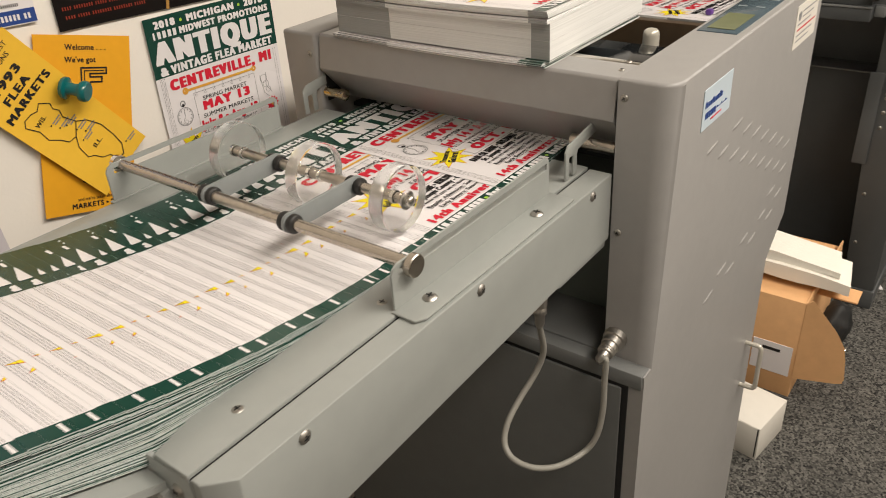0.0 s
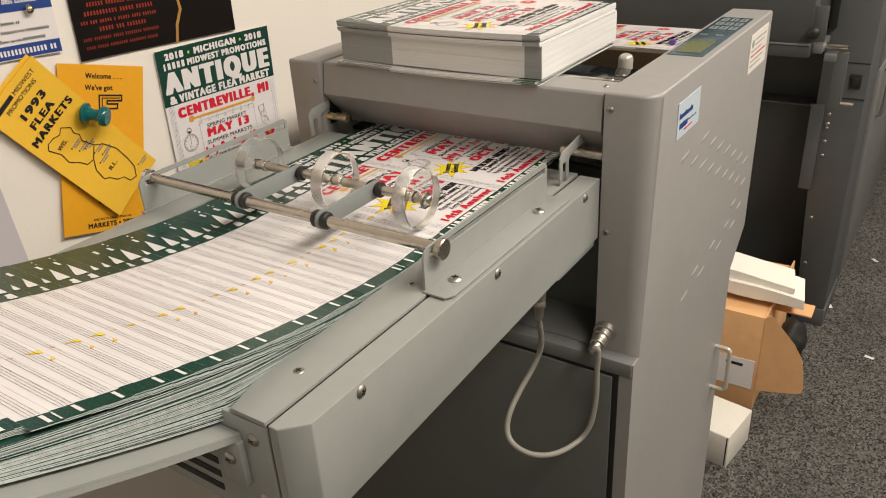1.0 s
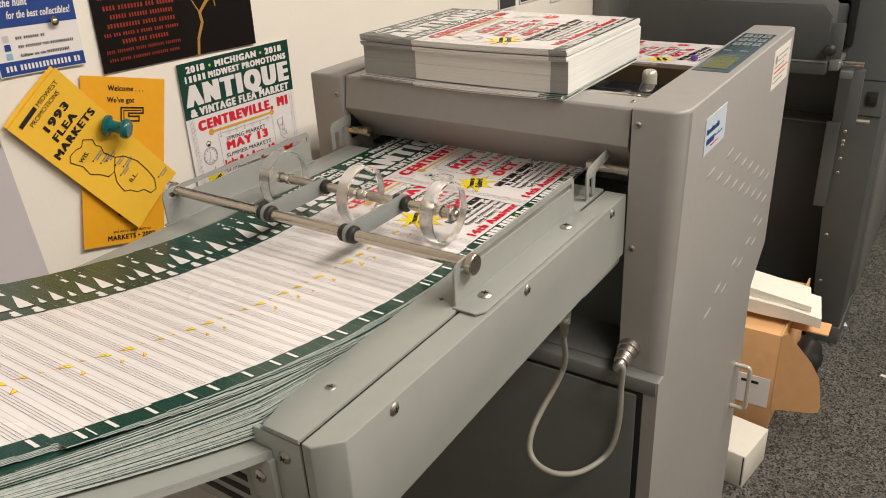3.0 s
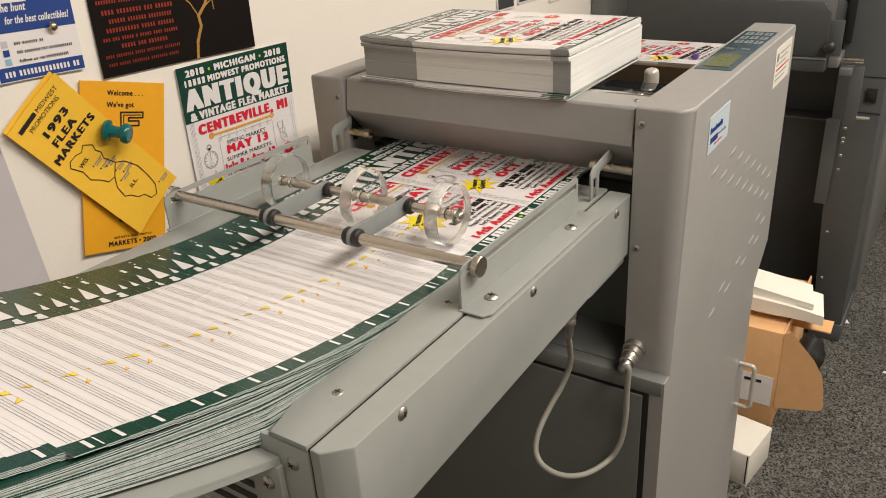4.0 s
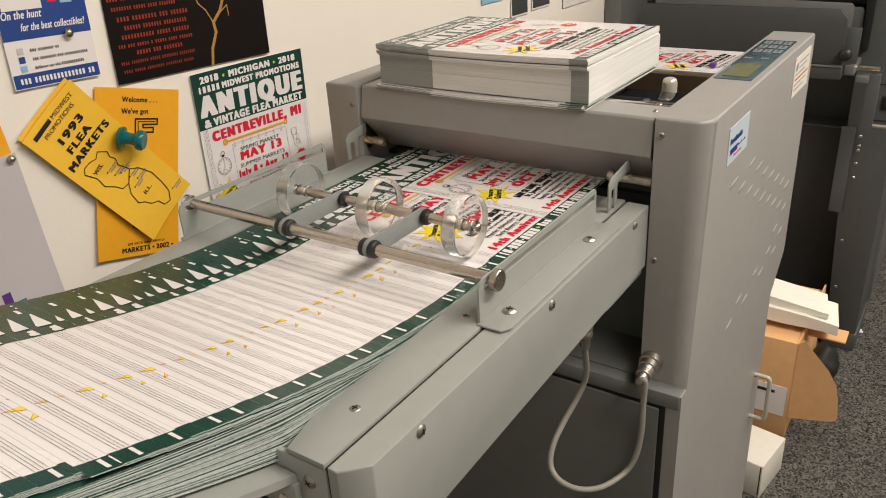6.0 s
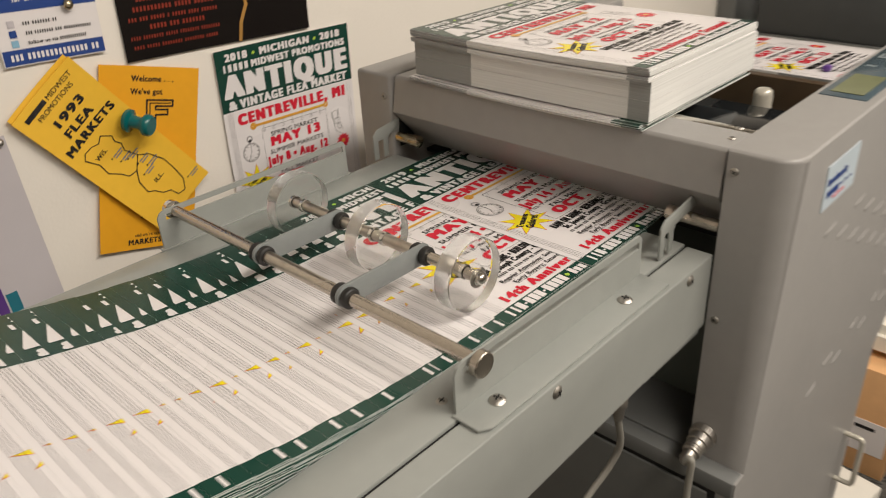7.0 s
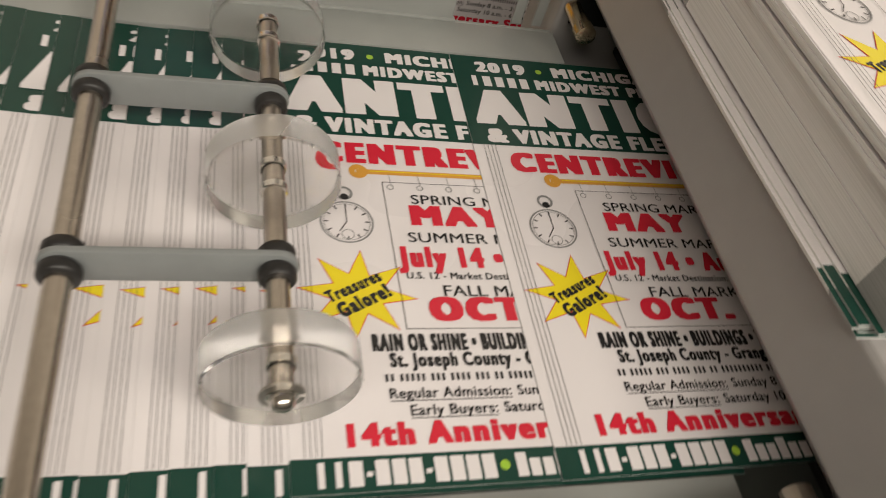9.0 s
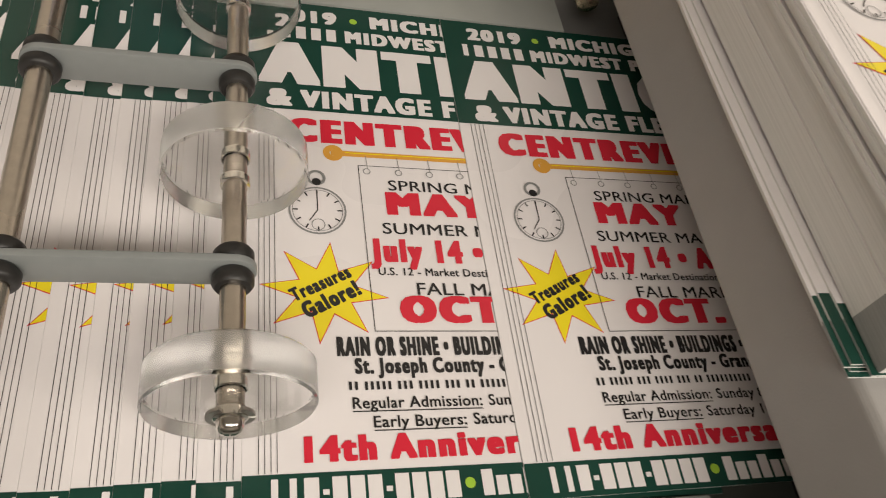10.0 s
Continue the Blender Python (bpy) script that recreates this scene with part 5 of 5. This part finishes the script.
def foam():
    base = root("foam_sheets", (1.08, 0.06, 0.24), "two folded white foam packing sheets on the carton", "packing foam")
    for k, (z, yn, bend) in enumerate(((0.2370, -0.114, 0.003), (0.2665, -0.088, 0.008))):
        bm = bmesh.new()
        rows = []
        for i in range(13):
            y = yn + 0.42 * i / 12
            dz = bend * math.sin(math.pi * min(i / 9, 1)) + 0.002 * math.sin(i * 1.3 + k)
            thick = 0.030 - 0.012 * k - 0.005 * math.cos(i * 0.8)
            rows.append([bm.verts.new(c) for c in ((0.985 + 0.012 * k, y, z + dz), (1.095, y + 0.02, z + dz), (1.095, y + 0.02, z + dz + thick), (0.985 + 0.012 * k, y, z + dz + thick))])
        for a, b in zip(rows, rows[1:]):
            for i in range(4):
                bm.faces.new((a[i], a[(i + 1) % 4], b[(i + 1) % 4], b[i]))
        bm.faces.new(rows[0])
        bm.faces.new(rows[-1][::-1])
        bmesh.ops.bevel(bm, geom=[e for e in bm.edges if e.calc_face_angle(0) > 0.9], offset=0.004, segments=2, profile=0.5, affect="EDGES")
        part("foam_sheet", bm, M_FOAM, base, smooth=40)


foam()


def floor_bits():
    tagged(to_object("plug", bm_box(1.118, 1.138, -0.122, -0.104, FLOOR, FLOOR + 0.045, 0.004), M_CHROME, smooth=35), "small metal plug in a black bag beside the carton", "plug")
    bm = bmesh.new()
    r = bmesh.ops.create_icosphere(bm, subdivisions=3, radius=0.052)
    for v in bm.verts:
        v.co = Vector((v.co.x * 1.1, v.co.y * 0.7, max(v.co.z * 1.1, -0.0599)))
        v.co += v.co.normalized() * 0.012 * noise.noise(v.co * 40)
    bmesh.ops.translate(bm, vec=(1.20, -0.075, FLOOR + 0.060), verts=bm.verts[:])
    tagged(to_object("black_bag", bm, M_DARK, smooth=60), "crumpled black plastic bag beside the carton", "bag")
    rnd = random.Random(11)
    for x, y, a in ((1.53, -0.125, 20), (1.30, -0.26, 70), (1.9, -0.2, 40), (1.1, -0.33, 10)):
        ob = to_object("paper_scrap", bm_box(-0.012, 0.012, -0.005, 0.005, 0, 0.001), M_PAPER, smooth=0)
        ob.matrix_basis = pose(x, y, FLOOR + 0.0005, rnd.uniform(-6, 6), 4, a)
        tagged(ob, "tiny white paper scrap on the carpet", "paper scrap", "scraps on the carpet")
    for x, y, l, a in ((1.42, -0.28, 0.10, 0.4), (1.22, -0.36, 0.09, -0.3)):
        pts = [(x + l * t * math.cos(a), y + l * t * math.sin(a) + 0.01 * math.sin(3 * t), FLOOR + 0.003) for t in (0, 0.25, 0.5, 0.75, 1)]
        tagged(to_object("loose_thread", bm_tube(pts, 0.0008, 6), M_CABLE, smooth=60), "pale loose thread on the carpet", "thread", "threads on the carpet")


floor_bits()


# ---------------------------------------------------------------- larger machine behind
def big_machine():
    base = root("press_machine", (2.2, 0.25, FLOOR), "large charcoal paper-handling machine with side column", "machine")
    P = lambda name, bm, m, label="", smooth=35.0: part(name, bm, m, base, label, smooth)
    P("body", bm_box(1.6205, 3.6, -0.095, 0.56, FLOOR + 0.02, 1.42, 0.01), M_BG)
    # recess shade is painted in: a darker charcoal than the body
    P("recess_panel", bm_box(1.560, 1.619, -0.04, 0.56, FLOOR + 0.02, 0.556, 0.002), M_BGD, "recessed lower panel, coloured dark for its shade")
    P("recess_lip", bm_box(1.545, 1.6205, -0.04, 0.56, 0.5565, 0.5605, 0.001), M_BGL)
    # near column, its side face and foot
    P("side_column", bm_prism([(-0.121, 0.015), (-0.121, 1.42), (-0.006, 1.42), (-0.012, 0.61), (-0.034, 0.22), (-0.046, 0.015)], "x", 1.405, 1.619, 0.003), M_BG, "tall grey side column")
    P("column_flange", bm_box(1.398, 1.404, -0.034, -0.002, 0.372, 0.606, 0.001), M_BG)
    P("column_seam", bm_box(1.4042, 1.4052, -0.120, -0.044, 0.716, 0.7185), M_DARK)
    P("column_foot", bm_box(1.402, 1.62, -0.124, -0.040, FLOOR, 0.014, 0.002), M_BG)
    P("side_panel", bm_box(1.622, 3.6, -0.128, -0.096, 0.02, 0.655, 0.003), M_BGL, "lighter grey side panel")
    P("side_panel", bm_box(1.622, 3.6, -0.126, -0.096, 0.659, 1.2, 0.003), M_BGL)
    for z in (0.15, 0.29, 0.47, 0.509, 0.545, 0.556, 0.582):
        screw(base, (1.4048, -0.047 if z > 0.2 else -0.052, z), (-1, 0, 0), 0.9, 10 + 300 * z)
    # stacker tray and its plates
    prof = [(0.006, 0.786), (0.008, 0.890), (0.024, 0.911), (0.50, 0.911), (0.50, 0.786)]
    P("stacker_plate", bm_prism(prof, "x", 1.275, 1.290, 0.002), M_BGD, "dark plate with rounded corner")
    P("stacker_shelf", bm_box(1.27, 1.56, 0.004, 0.50, 0.752, 0.780, 0.002), M_BGD)
    P("shelf_edge", bm_box(1.268, 1.275, 0.004, 0.50, 0.7805, 0.7845, 0.001), M_BGL)
    P("back_plate", bm_prism([(0.012, 0.80), (0.012, 0.900), (0.018, 0.910), (0.50, 0.920), (0.50, 0.80)], "x", 1.38, 1.386, 0.001), M_BGL)
    P("back_plate", bm_prism([(-0.010, 0.78), (-0.010, 0.890), (-0.004, 0.898), (0.30, 0.905), (0.30, 0.78)], "x", 1.400, 1.404, 0.001), M_BG)
    P("catch_plate", bm_box(1.300, 1.304, -0.022, 0.012, 0.785, 0.868, 0.001), M_BG)
    # solid black box painted as the shade within the opening
    P("opening_shade", bm_box(1.50, 1.56, -0.04, 0.56, 0.89, 1.35), M_DARK)
    P("stacker_bracket", bm_box(1.30, 1.40, -0.020, 0.003, 0.757, 0.782, 0.003), M_BGL)
    P("hinge_arm", bm_prism([(-0.046, 0.612), (-0.046, 0.752), (-0.074, 0.756), (-0.074, 0.612)], "x", 1.340, 1.352, 0.002), M_BG)
    P("hinge_rod", bm_cyl((1.345, -0.070, 0.768), (1.345, -0.004, 0.768), 0.007), M_CHROME)
    P("hinge_pin", bm_cyl((1.350, -0.103, 0.628), (1.350, -0.068, 0.628), 0.005), M_ZINC)
    P("knob", bm_lathe((1.275, 0.000, 0.812), (1.255, 0.000, 0.812), [(0, 0.010), (0.3, 0.014), (0.8, 0.013), (1, 0.008)]), M_RUBBER, "", 50)
    sw = P("switch", bm_box(1.399, 1.4045, -0.106, -0.081, 0.656, 0.690, 0.001), M_DARK, "black rocker switch")
    part("rocker", bm_box(1.395, 1.399, -0.100, -0.087, 0.664, 0.682, 0.001), M_RUBBER, sw)
    P("cable_duct", bm_box(1.392, 1.4045, -0.030, -0.012, 0.800, 1.20, 0.002), M_DARK, "black duct behind the stacker plates")
    P("column_joint", bm_box(1.4030, 1.4052, -0.121, -0.060, 0.6265, 0.6285), M_DARK)
    P("hinge_block", bm_box(1.325, 1.368, -0.050, -0.022, 0.735, 0.752, 0.002), M_BGL)
    P("door_handle", bm_tube([(1.75, -0.112, 0.62), (1.75, -0.140, 0.62), (1.75, -0.140, 0.50), (1.75, -0.112, 0.50)], 0.006), M_BGL)
    # added grey slab that stands for the machine's left side in shade
    P("shaded_side_slab", bm_box(1.30, 1.50, 0.565, 0.612, FLOOR, 1.5, 0.002), M_BGL)


big_machine()
